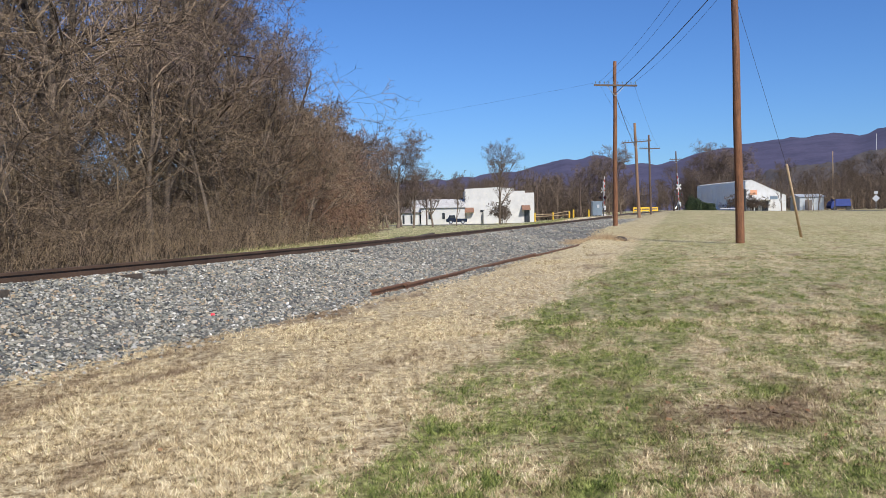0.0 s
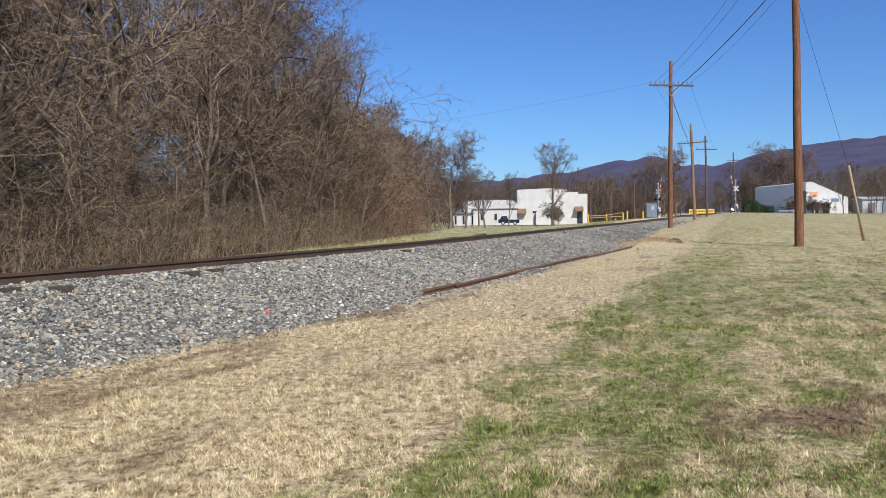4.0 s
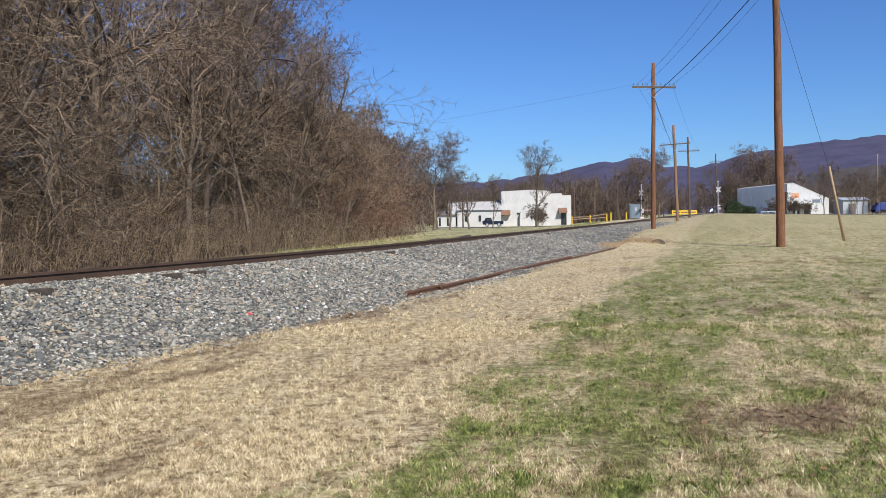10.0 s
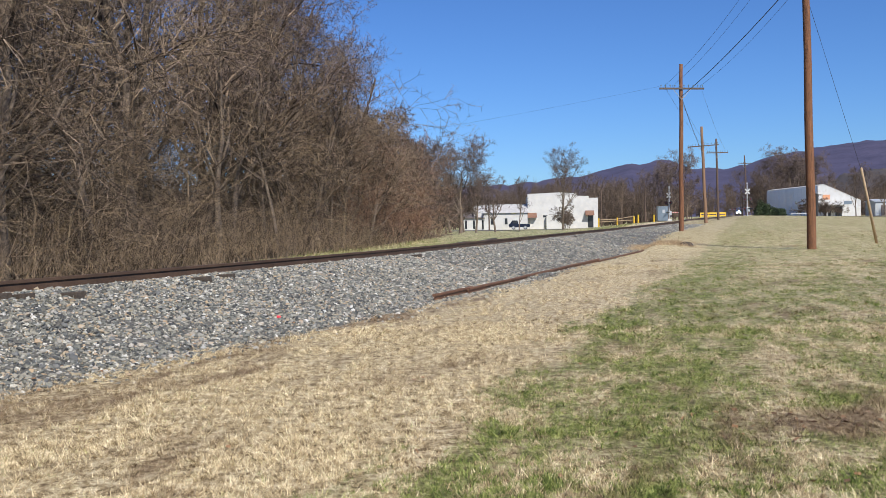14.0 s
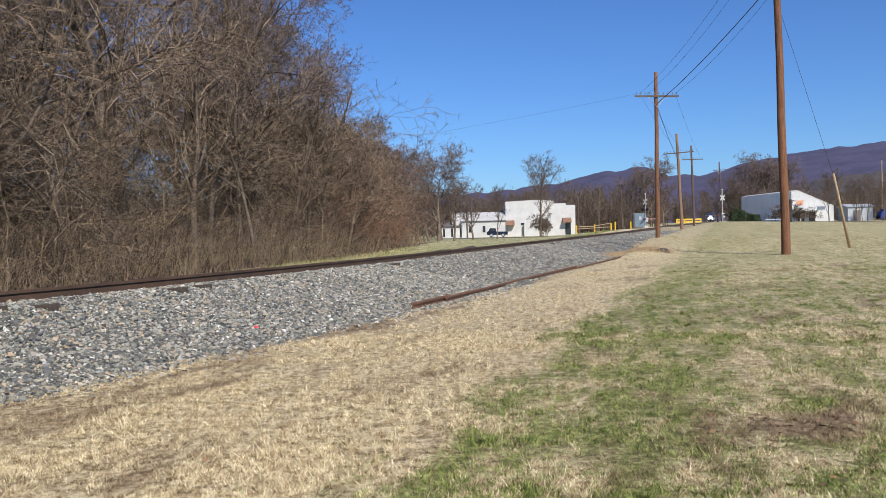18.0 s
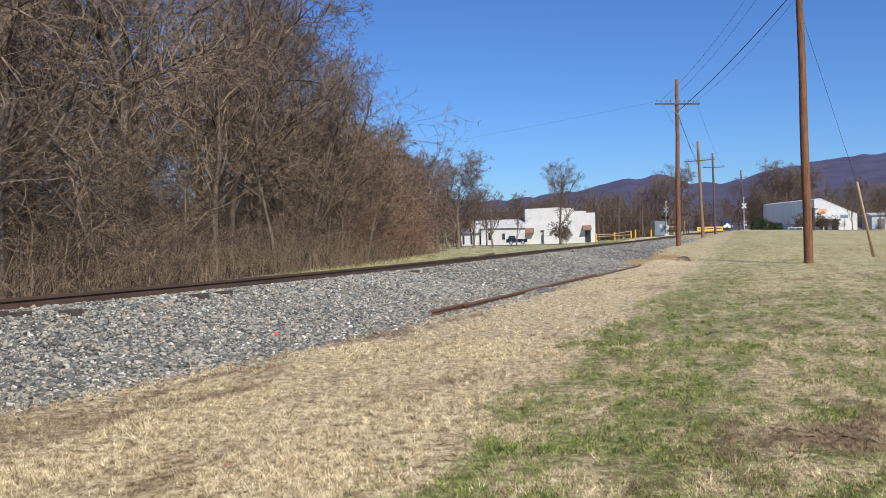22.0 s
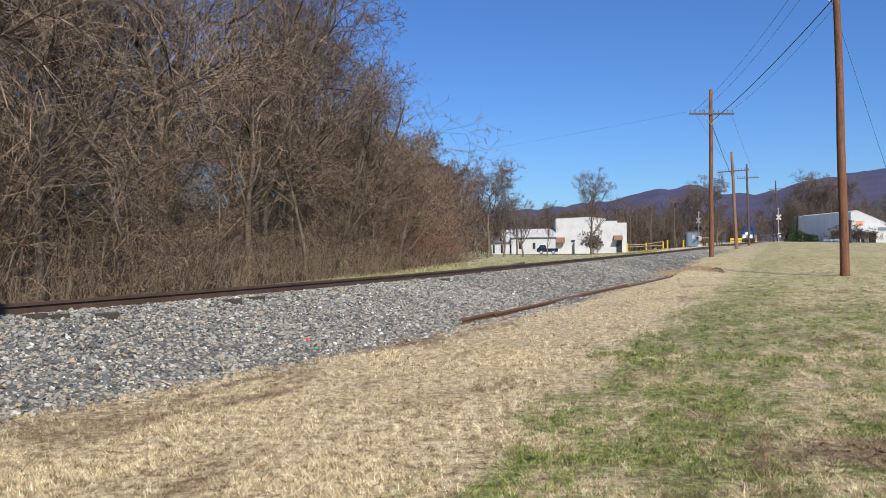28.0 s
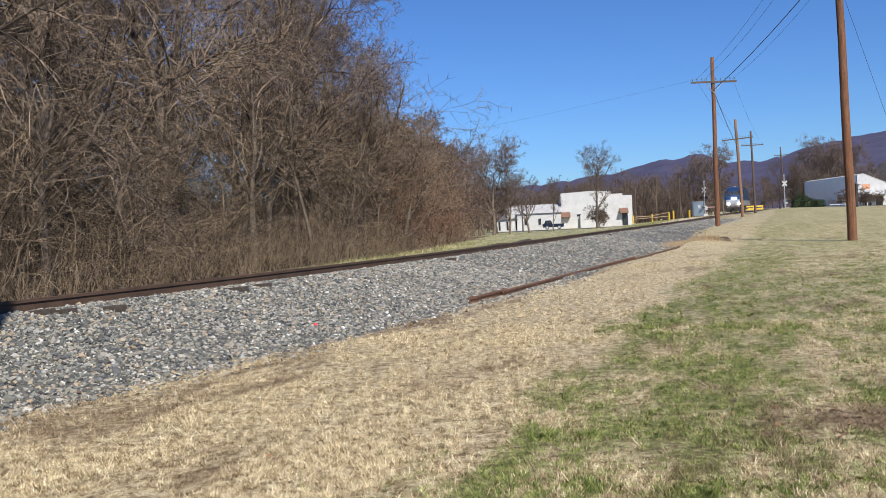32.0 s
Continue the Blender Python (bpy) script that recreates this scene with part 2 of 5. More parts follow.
M_LONESTONE = lone_stone_material("broken_stone")
M_TURF = turf_material("turf", False)
M_BLADE = turf_material("grass_blades", True)
M_STONE = stone_material("crushed_stone")
M_BED = varied("ballast_grit", (0.035, 0.033, 0.029), (0.2, 0.19, 0.165), 9, 34, 0.9, bump=0.9)
M_RAIL = varied("rusty_rail", (0.05, 0.03, 0.02), (0.125, 0.075, 0.047), 2, 30, 0.7, 0.2, 0.15, wear=(0.08, 0.045, 0.03))
M_SCRAP = varied("dark_rusty_steel", (0.085, 0.042, 0.026), (0.21, 0.105, 0.058), 4, 30, 0.85, 0.1, 0.3)
M_TIE = varied("weathered_tie", (0.03, 0.022, 0.017), (0.11, 0.085, 0.065), 3, 25, 0.9, bump=0.5, stretch=(1, 6, 6))
M_POLE = varied("creosoted_pole", (0.05, 0.021, 0.011), (0.31, 0.137, 0.064), 2.2, 22, 0.85, bump=0.7, stretch=(6, 6, 0.45), wear=(0.1, 0.045, 0.024))
M_POLE3 = varied("faded_pole", (0.14, 0.08, 0.045), (0.3, 0.18, 0.11), 2, 14, 0.9, bump=0.4, stretch=(5, 5, 0.5))
M_POLEGREY = varied("grey_pole", (0.05, 0.034, 0.026), (0.15, 0.1, 0.075), 2, 14, 0.9, bump=0.4, stretch=(5, 5, 0.5))
M_STUB = varied("bleached_post", (0.3, 0.2, 0.12), (0.5, 0.37, 0.23), 2, 14, 0.85, bump=0.3, stretch=(5, 5, 0.5))
M_ARM = varied("weathered_crossarm", (0.06, 0.045, 0.035), (0.15, 0.11, 0.085), 3, 20, 0.9)
M_WIRE = varied("wire", (0.02, 0.02, 0.022), (0.05, 0.05, 0.055), 3, 20, 0.6, 0.2, 0)
M_GLASSPIN = varied("insulator", (0.1, 0.13, 0.13), (0.2, 0.25, 0.25), 3, 20, 0.2, 0, 0)
M_BARK = varied("grey_brown_bark", (0.06, 0.045, 0.034), (0.26, 0.2, 0.15), 2.2, 18, 0.95, bump=0.5, stretch=(3, 3, 0.6))
M_TWIG = varied("bare_twigs", (0.04, 0.028, 0.019), (0.3, 0.22, 0.152), 0.6, 6, 0.95, bump=0, island=0.9)
M_TWIGTAN = varied("tan_twigs", (0.055, 0.038, 0.023), (0.37, 0.272, 0.17), 0.6, 6, 0.95, bump=0, island=0.95)
M_TWIGRED = varied("reddish_twigs", (0.12, 0.068, 0.045), (0.36, 0.215, 0.14), 0.6, 6, 0.95, bump=0, island=0.5)
M_TWIGGREY = varied("grey_canopy_twigs", (0.05, 0.036, 0.03), (0.25, 0.185, 0.15), 0.5, 6, 0.95, bump=0, island=0.7)
M_PALEBARK = varied("pale_grey_bark", (0.08, 0.06, 0.042), (0.27, 0.21, 0.145), 2.2, 18, 0.95, bump=0.5, stretch=(3, 3, 0.6))
M_FAR = varied("far_twigs", (0.052, 0.038, 0.028), (0.175, 0.125, 0.09), 0.4, 4, 0.95, bump=0, island=0.5)
M_EVER = varied("evergreen_needles", (0.02, 0.035, 0.014), (0.06, 0.085, 0.03), 2, 10, 0.85, bump=0, island=0.6)
# bare purple-brown woods, with the blue of distant haze mixed into the colour
M_HILL = varied("haze_blue_ridge", (0.034, 0.032, 0.068), (0.08, 0.07, 0.125), 0.012, 0.09, 0.95, bump=0)
M_DEADLEAF = varied("dead_leaves", (0.1, 0.055, 0.03), (0.3, 0.165, 0.085), 3, 20, 0.9, bump=0, island=0.8)
M_NEARHILL = varied("bare_wooded_slope", (0.04, 0.032, 0.03), (0.1, 0.08, 0.07), 0.03, 0.3, 0.95, bump=0)
M_LITTER = varied("leaf_litter", (0.035, 0.025, 0.017), (0.13, 0.095, 0.06), 1.2, 14, 0.95, bump=0.6)
M_STRAW = varied("dry_stalks", (0.3, 0.2, 0.11), (0.6, 0.46, 0.28), 1.0, 8, 0.9, bump=0, island=0.7)
M_ROAD = varied("asphalt", (0.05, 0.05, 0.05), (0.12, 0.115, 0.11), 1, 40, 0.9, bump=0.3)
M_WHITE = varied("white_paint", (0.44, 0.43, 0.41), (0.62, 0.61, 0.585), 0.7, 12, 0.6, bump=0.1, wear=(0.6, 0.57, 0.51))
M_METALW = varied("pale_metal_siding", (0.78, 0.8, 0.82), (0.88, 0.89, 0.9), 0.6, 16, 0.42, 0.45, 0.1, stretch=(1, 1, 0.2))
M_ROOFG = varied("pale_roof", (0.4, 0.39, 0.37), (0.6, 0.58, 0.55), 1, 14, 0.7, wear=(0.42, 0.38, 0.34))
M_ROOFD = varied("dark_shingles", (0.09, 0.075, 0.07), (0.18, 0.15, 0.14), 1.5, 16, 0.9)
M_AWNING = varied("brown_awning", (0.16, 0.08, 0.05), (0.26, 0.14, 0.09), 2, 20, 0.8)
M_DARKGLASS = varied("dark_window", (0.02, 0.022, 0.028), (0.05, 0.055, 0.06), 3, 10, 0.15, 0, 0)
M_YELLOW = varied("yellow_paint", (0.62, 0.36, 0.02), (0.8, 0.52, 0.04), 2, 20, 0.55, bump=0.1)
M_STEELG = varied("grey_cabinet_steel", (0.13, 0.17, 0.21), (0.2, 0.25, 0.29), 2, 20, 0.45, 0.3, 0.05)
M_GALV = varied("galvanised_steel", (0.36, 0.37, 0.38), (0.55, 0.56, 0.57), 3, 20, 0.45, 0.5, 0.05)
M_BLACK = varied("black_paint", (0.012, 0.012, 0.013), (0.035, 0.035, 0.036), 3, 20, 0.5, 0, 0.05)
M_RED = varied("red_paint", (0.4, 0.03, 0.02), (0.6, 0.06, 0.04), 3, 20, 0.5, 0, 0.05)
M_LAMPRED = varied("dark_red_lens", (0.07, 0.008, 0.006), (0.12, 0.012, 0.01), 3, 20, 0.2, 0, 0)
M_ORANGE = varied("orange_sign", (0.55, 0.24, 0.12), (0.7, 0.36, 0.2), 3, 20, 0.6, 0, 0.05)
M_SHED = varied("grey_shed_paint", (0.3, 0.33, 0.36), (0.44, 0.47, 0.5), 0.8, 14, 0.6, 0, 0.1, wear=(0.34, 0.32, 0.29))
M_ENDWALL = varied("weathered_white_siding", (0.46, 0.46, 0.45), (0.64, 0.64, 0.63), 0.9, 14, 0.6, 0, 0.1, wear=(0.48, 0.45, 0.4))
M_BLUE = varied("blue_paint", (0.015, 0.03, 0.15), (0.035, 0.06, 0.24), 2, 20, 0.5, 0, 0.05)
M_NAVY = varied("navy_car_paint", (0.012, 0.018, 0.035), (0.03, 0.04, 0.07), 2, 20, 0.25, 0.3, 0)
M_LOCOBLUE = varied("locomotive_blue", (0.01, 0.03, 0.085), (0.025, 0.055, 0.13), 1, 18, 0.35, 0.1, 0.05)
M_LOCOGREY = varied("locomotive_silver", (0.26, 0.27, 0.29), (0.42, 0.43, 0.45), 1, 18, 0.35, 0.3, 0.05)
M_UNDER = varied("underframe_grime", (0.02, 0.018, 0.016), (0.07, 0.062, 0.055), 2, 18, 0.85, 0.1, 0.2)
M_HEAD = glowing("headlight_glow", (1.0, 0.9, 0.72), 40.0)
M_LITTERRED = varied("red_plastic", (0.6, 0.03, 0.05), (0.8, 0.08, 0.1), 8, 40, 0.4, 0, 0)


# ---- building helpers ----
def thing(name, label, category, group="", at=(0, 0, 0), kind=""):
    ob = new(name)
    ob.location = at
    return tagged(ob, label, category, group, kind)


def from_bm(name, bm, mat, smooth=False):
    me = bpy.data.meshes.new(name)
    bm.to_mesh(me)
    bm.free()
    me.materials.append(mat)
    if smooth:
        me.polygons.foreach_set("use_smooth", [True] * len(me.polygons))
    return me


def part(name, bm, mat, parent, label="", smooth=False, at=None):
    ob = new(name, from_bm(name, bm, mat, smooth) if isinstance(bm, bmesh.types.BMesh) else bm)
    ob.parent = parent
    if at is not None:
        ob.matrix_basis = at
    return tagged(ob, label)


def box(bm, x, y, z, sx, sy, sz, rz=0.0, rx=0.0, ry=0.0, bevel=0.0):
    """A box by its middle and sizes."""
    r = bmesh.ops.create_cube(bm, size=1.0, matrix=pose(x, y, z, rx, ry, rz) @ Matrix.Diagonal((sx, sy, sz, 1)))
    if bevel:
        es = {e for v in r["verts"] for e in v.link_edges}
        bmesh.ops.bevel(bm, geom=list(es), offset=bevel, segments=2, affect="EDGES", profile=0.6)
    return bm


def boxed(x, y, z, sx, sy, sz, rz=0.0, rx=0.0, ry=0.0, bevel=0.0):
    return box(bmesh.new(), x, y, z, sx, sy, sz, rz, rx, ry, bevel)


def rod(bm, a, b, r0, r1=None, n=10):
    """A tapered round bar from a to b."""
    a, b = Vector(a), Vector(b)
    d = b - a
    m = Matrix.Translation((a + b) / 2) @ d.to_track_quat("Z", "Y").to_matrix().to_4x4()
    bmesh.ops.create_cone(bm, cap_ends=True, segments=n, radius1=r0, radius2=r0 if r1 is None else r1, depth=d.length, matrix=m)
    return bm


def rodded(a, b, r0, r1=None, n=10):
    return rod(bmesh.new(), a, b, r0, r1, n)


def prism(profile, lo, hi, axis="x"):
    """A solid from an outline in the two other axes, drawn out along axis."""
    bm = bmesh.new()
    put = {"x": lambda u, v, w: (w, u, v), "y": lambda u, v, w: (u, w, v)}[axis]
    a = [bm.verts.new(put(u, v, lo)) for u, v in profile]
    b = [bm.verts.new(put(u, v, hi)) for u, v in profile]
    k = len(a)
    bm.faces.new(a)
    bm.faces.new(b[::-1])
    for i in range(k):
        bm.faces.new((a[i], b[i], b[(i + 1) % k], a[(i + 1) % k]))
    bmesh.ops.recalc_face_normals(bm, faces=bm.faces)
    return bm


def mesh_np(name, verts, faces, mat, smooth=False):
    """A mesh from arrays: verts (n, 3), faces (m, 3 or 4)."""
    me = bpy.data.meshes.new(name)
    verts, faces = np.asarray(verts, np.float32), np.asarray(faces, np.int32)
    k = faces.shape[1]
    me.vertices.add(len(verts))
    me.vertices.foreach_set("co", verts.ravel())
    me.loops.add(faces.size)
    me.loops.foreach_set("vertex_index", faces.ravel())
    me.polygons.add(len(faces))
    me.polygons.foreach_set("loop_start", np.arange(0, faces.size, k, dtype=np.int32))
    me.polygons.foreach_set("use_smooth", np.full(len(faces), smooth))
    me.update(calc_edges=True)
    me.materials.append(mat)
    return me


# ---- the lie of the land ----
def ss(a, b, v):
    t = np.clip((np.asarray(v, float) - a) / (b - a), 0, 1)
    return t * t * (3 - 2 * t)


def rail_x(y):
    """Where the near rail runs, and behind the camera's side where it would go on."""
    y = np.asarray(y, float)
    c = np.clip(26 - y, 0, 15)
    return 0.289 * y - 9.35 - 0.0044 * c * c - 0.132 * np.clip(11 - y, 0, None)


def off(x, y):
    """Distance from the near rail; to the camera's side it is positive."""
    return (np.asarray(x, float) - rail_x(y)) * 0.96


RAIL_Z = 0.83


def rail_z(y):
    return RAIL_Z + 0.2 * ss(115, 150, y)


def ground_z(x, y):
    q = off(x, y)
    field = 0.5 * ss(41, 60, y) * ss(30, 4, q) + 0.95 * ss(60, 128, y) * ss(3, 8, q) + 0.35 * ss(75, 128, y) * ss(8, 3, q)
    far = 0.15 + 0.55 * ss(75, 125, y) * ss(-14, -5, q) - 0.5 * ss(70, 140, y) * ss(-8, -22, q)
    side = ss(-0.5, -1.0, q)
    z = field * (1 - side) + far * side
    z = z + 0.2 * ss(6.5, 4.7, q) * ss(38, 41, y) * ss(46, 43.5, y) * ss(3.9, 4.4, q)
    return z


def lerp_axis(stops):
    out = []
    for a, b, n in stops:
        out += list(np.linspace(a, b, n, endpoint=False))
    return np.array(out + [stops[-1][1]])


gx = lerp_axis([(-4000, -400, 8), (-400, -60, 20), (-60, -16, 30), (-16, 14, 100), (14, 60, 40), (60, 400, 30), (400, 4000, 8)])
gy = lerp_axis([(-4000, -200, 6), (-200, -10, 16), (-10, 3, 16), (3, 30, 100), (30, 60, 50), (60, 150, 60), (150, 500, 25), (500, 4000, 8)])
GX, GY = np.meshgrid(gx, gy)
GZ = ground_z(GX, GY)
near = ss(60, 25, GY) * ss(-16, -12, GX) * ss(40, 20, GX) * (GY > 2)
rg = np.random.default_rng(3)
bumps = np.array([noise.noise(Vector((x * 1.3, y * 1.3, 0.0))) + 0.5 * noise.noise(Vector((x * 4, y * 4, 3.0))) if w > 0 else 0.0 for x, y, w in zip(GX.ravel(), GY.ravel(), near.ravel())]).reshape(GX.shape)
GZ = GZ + bumps * 0.012 * near - 0.25 * ss(400, 1200, np.hypot(GX, GY))
ny, nx = GX.shape
idx = np.arange(nx * ny).reshape(ny, nx)
quads = np.stack([idx[:-1, :-1], idx[:-1, 1:], idx[1:, 1:], idx[1:, :-1]], -1).reshape(-1, 4)
ground = new("ground", mesh_np("ground", np.stack([GX, GY, GZ], -1).reshape(-1, 3), quads, M_TURF, True))
tagged(ground, "rough winter turf of dry straw and patchy green grass beside a railway", "ground", kind="structure")

# ---- hills ----
def hill_sheet(ridge, near_d, depth, mat, grain, label, a0, a1):
    """A slope that rises from its foot to a ridge, given as azimuth and height."""
    az, rr = np.radians(np.linspace(a0, a1, 160)), np.linspace(0, 1, 20)
    A, R = np.meshgrid(az, rr)
    top = np.interp(np.degrees(A), [p for p, h in ridge], [h for p, h in ridge])
    rough = np.array([noise.fractal(Vector((p * grain, r * 5, 7.0)), 0.8, 2.1, 5) for p, r in zip(A.ravel(), R.ravel())]).reshape(A.shape)
    d = near_d + depth * R
    Z = top * ss(0, 1, R) * (1 + 0.05 * rough) + 1.5 * rough * R * ss(0, 20, top) - 2
    idx = np.arange(A.size).reshape(A.shape)
    q = np.stack([idx[:-1, :-1], idx[:-1, 1:], idx[1:, 1:], idx[1:, :-1]], -1).reshape(-1, 4)
    ob = new("hill", mesh_np("hill", np.stack([d * np.sin(A), d * np.cos(A), Z], -1).reshape(-1, 3), q, mat, True))
    return tagged(ob, label, "hill", kind="structure")


hill_sheet([(17, 6), (19, 22), (21, 36), (22.3, 40), (24.8, 42), (26.4, 50), (27.5, 53), (32, 62), (40, 45), (55, 0)], 420, 420, M_NEARHILL, 90, "dark brown wooded slope beyond the field", 17, 55)

RIDGE = [(-60, 60), (-40, 70), (-25, 80), (-8, 92), (1.4, 108), (5.7, 131), (7.8, 154), (9.5, 161), (10.9, 164), (12.2, 140), (14.4, 134), (16.5, 158), (18.9, 181), (20.5, 190), (22.3, 195), (24.5, 200), (26, 193), (26.6, 202), (27.5, 216), (31, 240), (40, 220), (60, 160)]
az = np.radians(np.linspace(-62, 62, 260))
rr = np.linspace(0, 1, 26)
AZ, RR = np.meshgrid(az, rr)
peak = 0.97 * np.interp(np.degrees(AZ), [a for a, h in RIDGE], [h for a, h in RIDGE])
rough = np.array([noise.fractal(Vector((a * 60, r * 5, 1.0)), 0.8, 2.1, 5) for a, r in zip(AZ.ravel(), RR.ravel())]).reshape(AZ.shape)
dist = 900 + 1700 * RR
HZ = peak * ss(0, 1, RR) * (1 + 0.02 * rough) + 5 * rough * RR - 2
ny, nx = AZ.shape
idx = np.arange(nx * ny).reshape(ny, nx)
quads = np.stack([idx[:-1, :-1], idx[:-1, 1:], idx[1:, 1:], idx[1:, :-1]], -1).reshape(-1, 4)
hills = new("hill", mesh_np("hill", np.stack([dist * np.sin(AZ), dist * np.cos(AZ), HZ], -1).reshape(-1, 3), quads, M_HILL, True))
tagged(hills, "long wooded ridge on the horizon, coloured blue with haze", "hill", kind="structure")


# ---- the track ----
TRACK_DIR = Vector((0.289, 1.0, 0.0)).normalized()
CANT = 0.083                      # the track leans away from the camera


def cant(y):
    """The lean of the track; it runs out towards the crossing."""
    return CANT * float(ss(125, 70, y))


def track_at(s_y, q, up=0.0):
    """A place on the track: along by y, q metres from the near rail towards the camera, up above the plane of the rail heads."""
    x = float(rail_x(s_y)) + q / 0.96
    return Vector((x, s_y, float(rail_z(s_y)) + q * cant(s_y) * (1 if q < 0.2 else 0) + up))


track_ys = [float(v) for v in lerp_axis([(-30, 8, 12), (8, 30, 30), (30, 160, 40), (160, 700, 20)])]
RAIL_PROFILE = [(-0.07, -0.185), (0.07, -0.185), (0.07, -0.172), (0.009, -0.155), (0.008, -0.052), (0.037, -0.046), (0.037, -0.006), (0.026, 0.0), (-0.026, 0.0), (-0.037, -0.006), (-0.037, -0.046), (-0.008, -0.052), (-0.009, -0.155), (-0.07, -0.172)]


def sweep(profile, places, mat, name):
    """Draws an outline (sideways, up) along places; sideways is level and square to the run."""
    verts, faces, k = [], [], len(profile)
    for i, p in enumerate(places):
        d = (places[min(i + 1, len(places) - 1)] - places[max(i - 1, 0)]).normalized()
        side = Vector((d.y, -d.x, 0)).normalized()
        verts += [tuple(p + side * u + Vector((0, 0, v))) for u, v in profile]
    for i in range(len(places) - 1):
        for j in range(k):
            a, b = i * k + j, i * k + (j + 1) % k
            faces.append((a, b, b + k, a + k))
    return mesh_np(name, verts, faces, mat)


track = thing("railway_track", "single railway track of rusty rails on weathered wooden ties, banked in a gentle curve", "railway track", kind="structure")
for q, label in ((0.0, "rusty brown near rail with dark head"), (-1.5, "rusty brown far rail")):
    ob = new("rail", sweep(RAIL_PROFILE, [track_at(y, q) for y in track_ys], M_RAIL, "rail"))
    ob.parent = track
    tagged(ob, label)

tie_me = from_bm("tie", boxed(0, 0, 0, 2.6, 0.23, 0.18, bevel=0.012), M_TIE)
rt = random.Random(5)
y, k = 4.0, 0
while y < 150 and k < 280:
    shown = rt.random() < 0.12
    p = track_at(y, -0.75 + rt.uniform(-0.05, 0.05) + (rt.uniform(0.08, 0.22) if shown else 0.0))
    p.z = float(rail_z(y)) - 0.75 * cant(y) - 0.185 - 0.09 - (0.0 if shown else 0.055)
    ob = new("tie", tie_me)
    ob.parent = track
    ob.matrix_basis = Matrix.Translation(p) @ pose(0, 0, 0, 0, math.degrees(-math.atan(cant(y))), -16.1 - (4.0 if y < 15 else 0) + rt.uniform(-1.5, 1.5))
    y += 0.53 if y < 70 else 0.9
    k += 1

# ballast: a bed, loose stones on it, and the nearest stones one by one
BED = [(-5.2, -0.05), (-3.6, 0.28), (-2.5, 0.44), (-1.5, 0.5), (-0.4, 0.6), (0.0, 0.65), (0.12, 0.662), (0.38, 0.665), (0.75, 0.605), (1.5, 0.44), (2.4, 0.24), (3.2, 0.07), (3.7, -0.03), (4.2, -0.16)]
bq, bz = [q for q, z in BED], [z for q, z in BED]


def bed_z(q, y):
    """The height of the stones; the toe widens and narrows along the track."""
    q, y = np.asarray(q, float), np.asarray(y, float)
    w = 1 + 0.07 * np.sin(y * 0.55 + 1) + 0.05 * np.sin(y * 1.7)
    raw = np.interp(np.where(q > 0.75, 0.75 + (q - 0.75) / w, q), bq, bz)
    lift = np.where(q > 0, ss(41, 60, y) * 0.5 * ss(0.6, 3.6, q), 0.0)
    return raw + lift + (rail_z(y) - RAIL_Z)


bys = lerp_axis([(-30, 6, 12), (6, 40, 170), (40, 160, 60), (160, 700, 12)])
bqs = np.linspace(-5.2, 4.2, 60)
BQ, BY = np.meshgrid(bqs, bys)
BX = rail_x(BY) + BQ / 0.96
bn = np.array([noise.noise(Vector((x * 2.2, y * 2.2, 9.0))) + 0.6 * noise.noise(Vector((x * 7, y * 7, 5.0))) for x, y in zip(BX.ravel(), BY.ravel())]).reshape(BX.shape)
BZ = bed_z(BQ, BY) + bn * 0.02
ny, nx = BX.shape
idx = np.arange(nx * ny).reshape(ny, nx)
quads = np.stack([idx[:-1, :-1], idx[:-1, 1:], idx[1:, 1:], idx[1:, :-1]], -1).reshape(-1, 4)
ballast = new("ballast", mesh_np("ballast", np.stack([BX, BY, BZ], -1).reshape(-1, 3), quads, M_BED, True))
tagged(ballast, "sloping bed of grey crushed stone under the track", "ballast", kind="structure")

GEM_V = np.array([(i, j, k) for i in (-1, 1) for j in (-1, 1) for k in (-1, 1)], float) * 0.46
GEM_F = np.array([(0, 1, 3), (0, 3, 2), (4, 6, 7), (4, 7, 5), (0, 4, 5), (0, 5, 1), (2, 3, 7), (2, 7, 6), (0, 2, 6), (0, 6, 4), (1, 5, 7), (1, 7, 3)])


def stones(rng, x, y, z, size):
    """Broken stones: twelve-faced lumps with every corner knocked out of place and turned at random."""
    n = len(x)
    v = np.repeat(GEM_V[None], n, 0) * rng.uniform(0.65, 1.2, (n, 8, 1)) + rng.uniform(-0.16, 0.16, (n, 8, 3))
    v *= (size[:, None] * rng.uniform(0.4, 1.3, (n, 3)))[:, None, :]
    q = rng.normal(size=(n, 4))
    q /= np.linalg.norm(q, axis=1)[:, None]
    w, a, b, c = q.T
    R = np.stack([1 - 2 * (b * b + c * c), 2 * (a * b - c * w), 2 * (a * c + b * w), 2 * (a * b + c * w), 1 - 2 * (a * a + c * c), 2 * (b * c - a * w), 2 * (a * c - b * w), 2 * (b * c + a * w), 1 - 2 * (a * a + b * b)], -1).reshape(n, 3, 3)
    v = np.einsum("nij,nkj->nki", R, v) * np.array([1.1, 1.0, 0.85]) + np.stack([x, y, z], -1)[:, None, :]
    f = GEM_F[None] + (np.arange(n) * 8)[:, None, None]
    return v.reshape(-1, 3), f.reshape(-1, 3)


rng = np.random.default_rng(11)


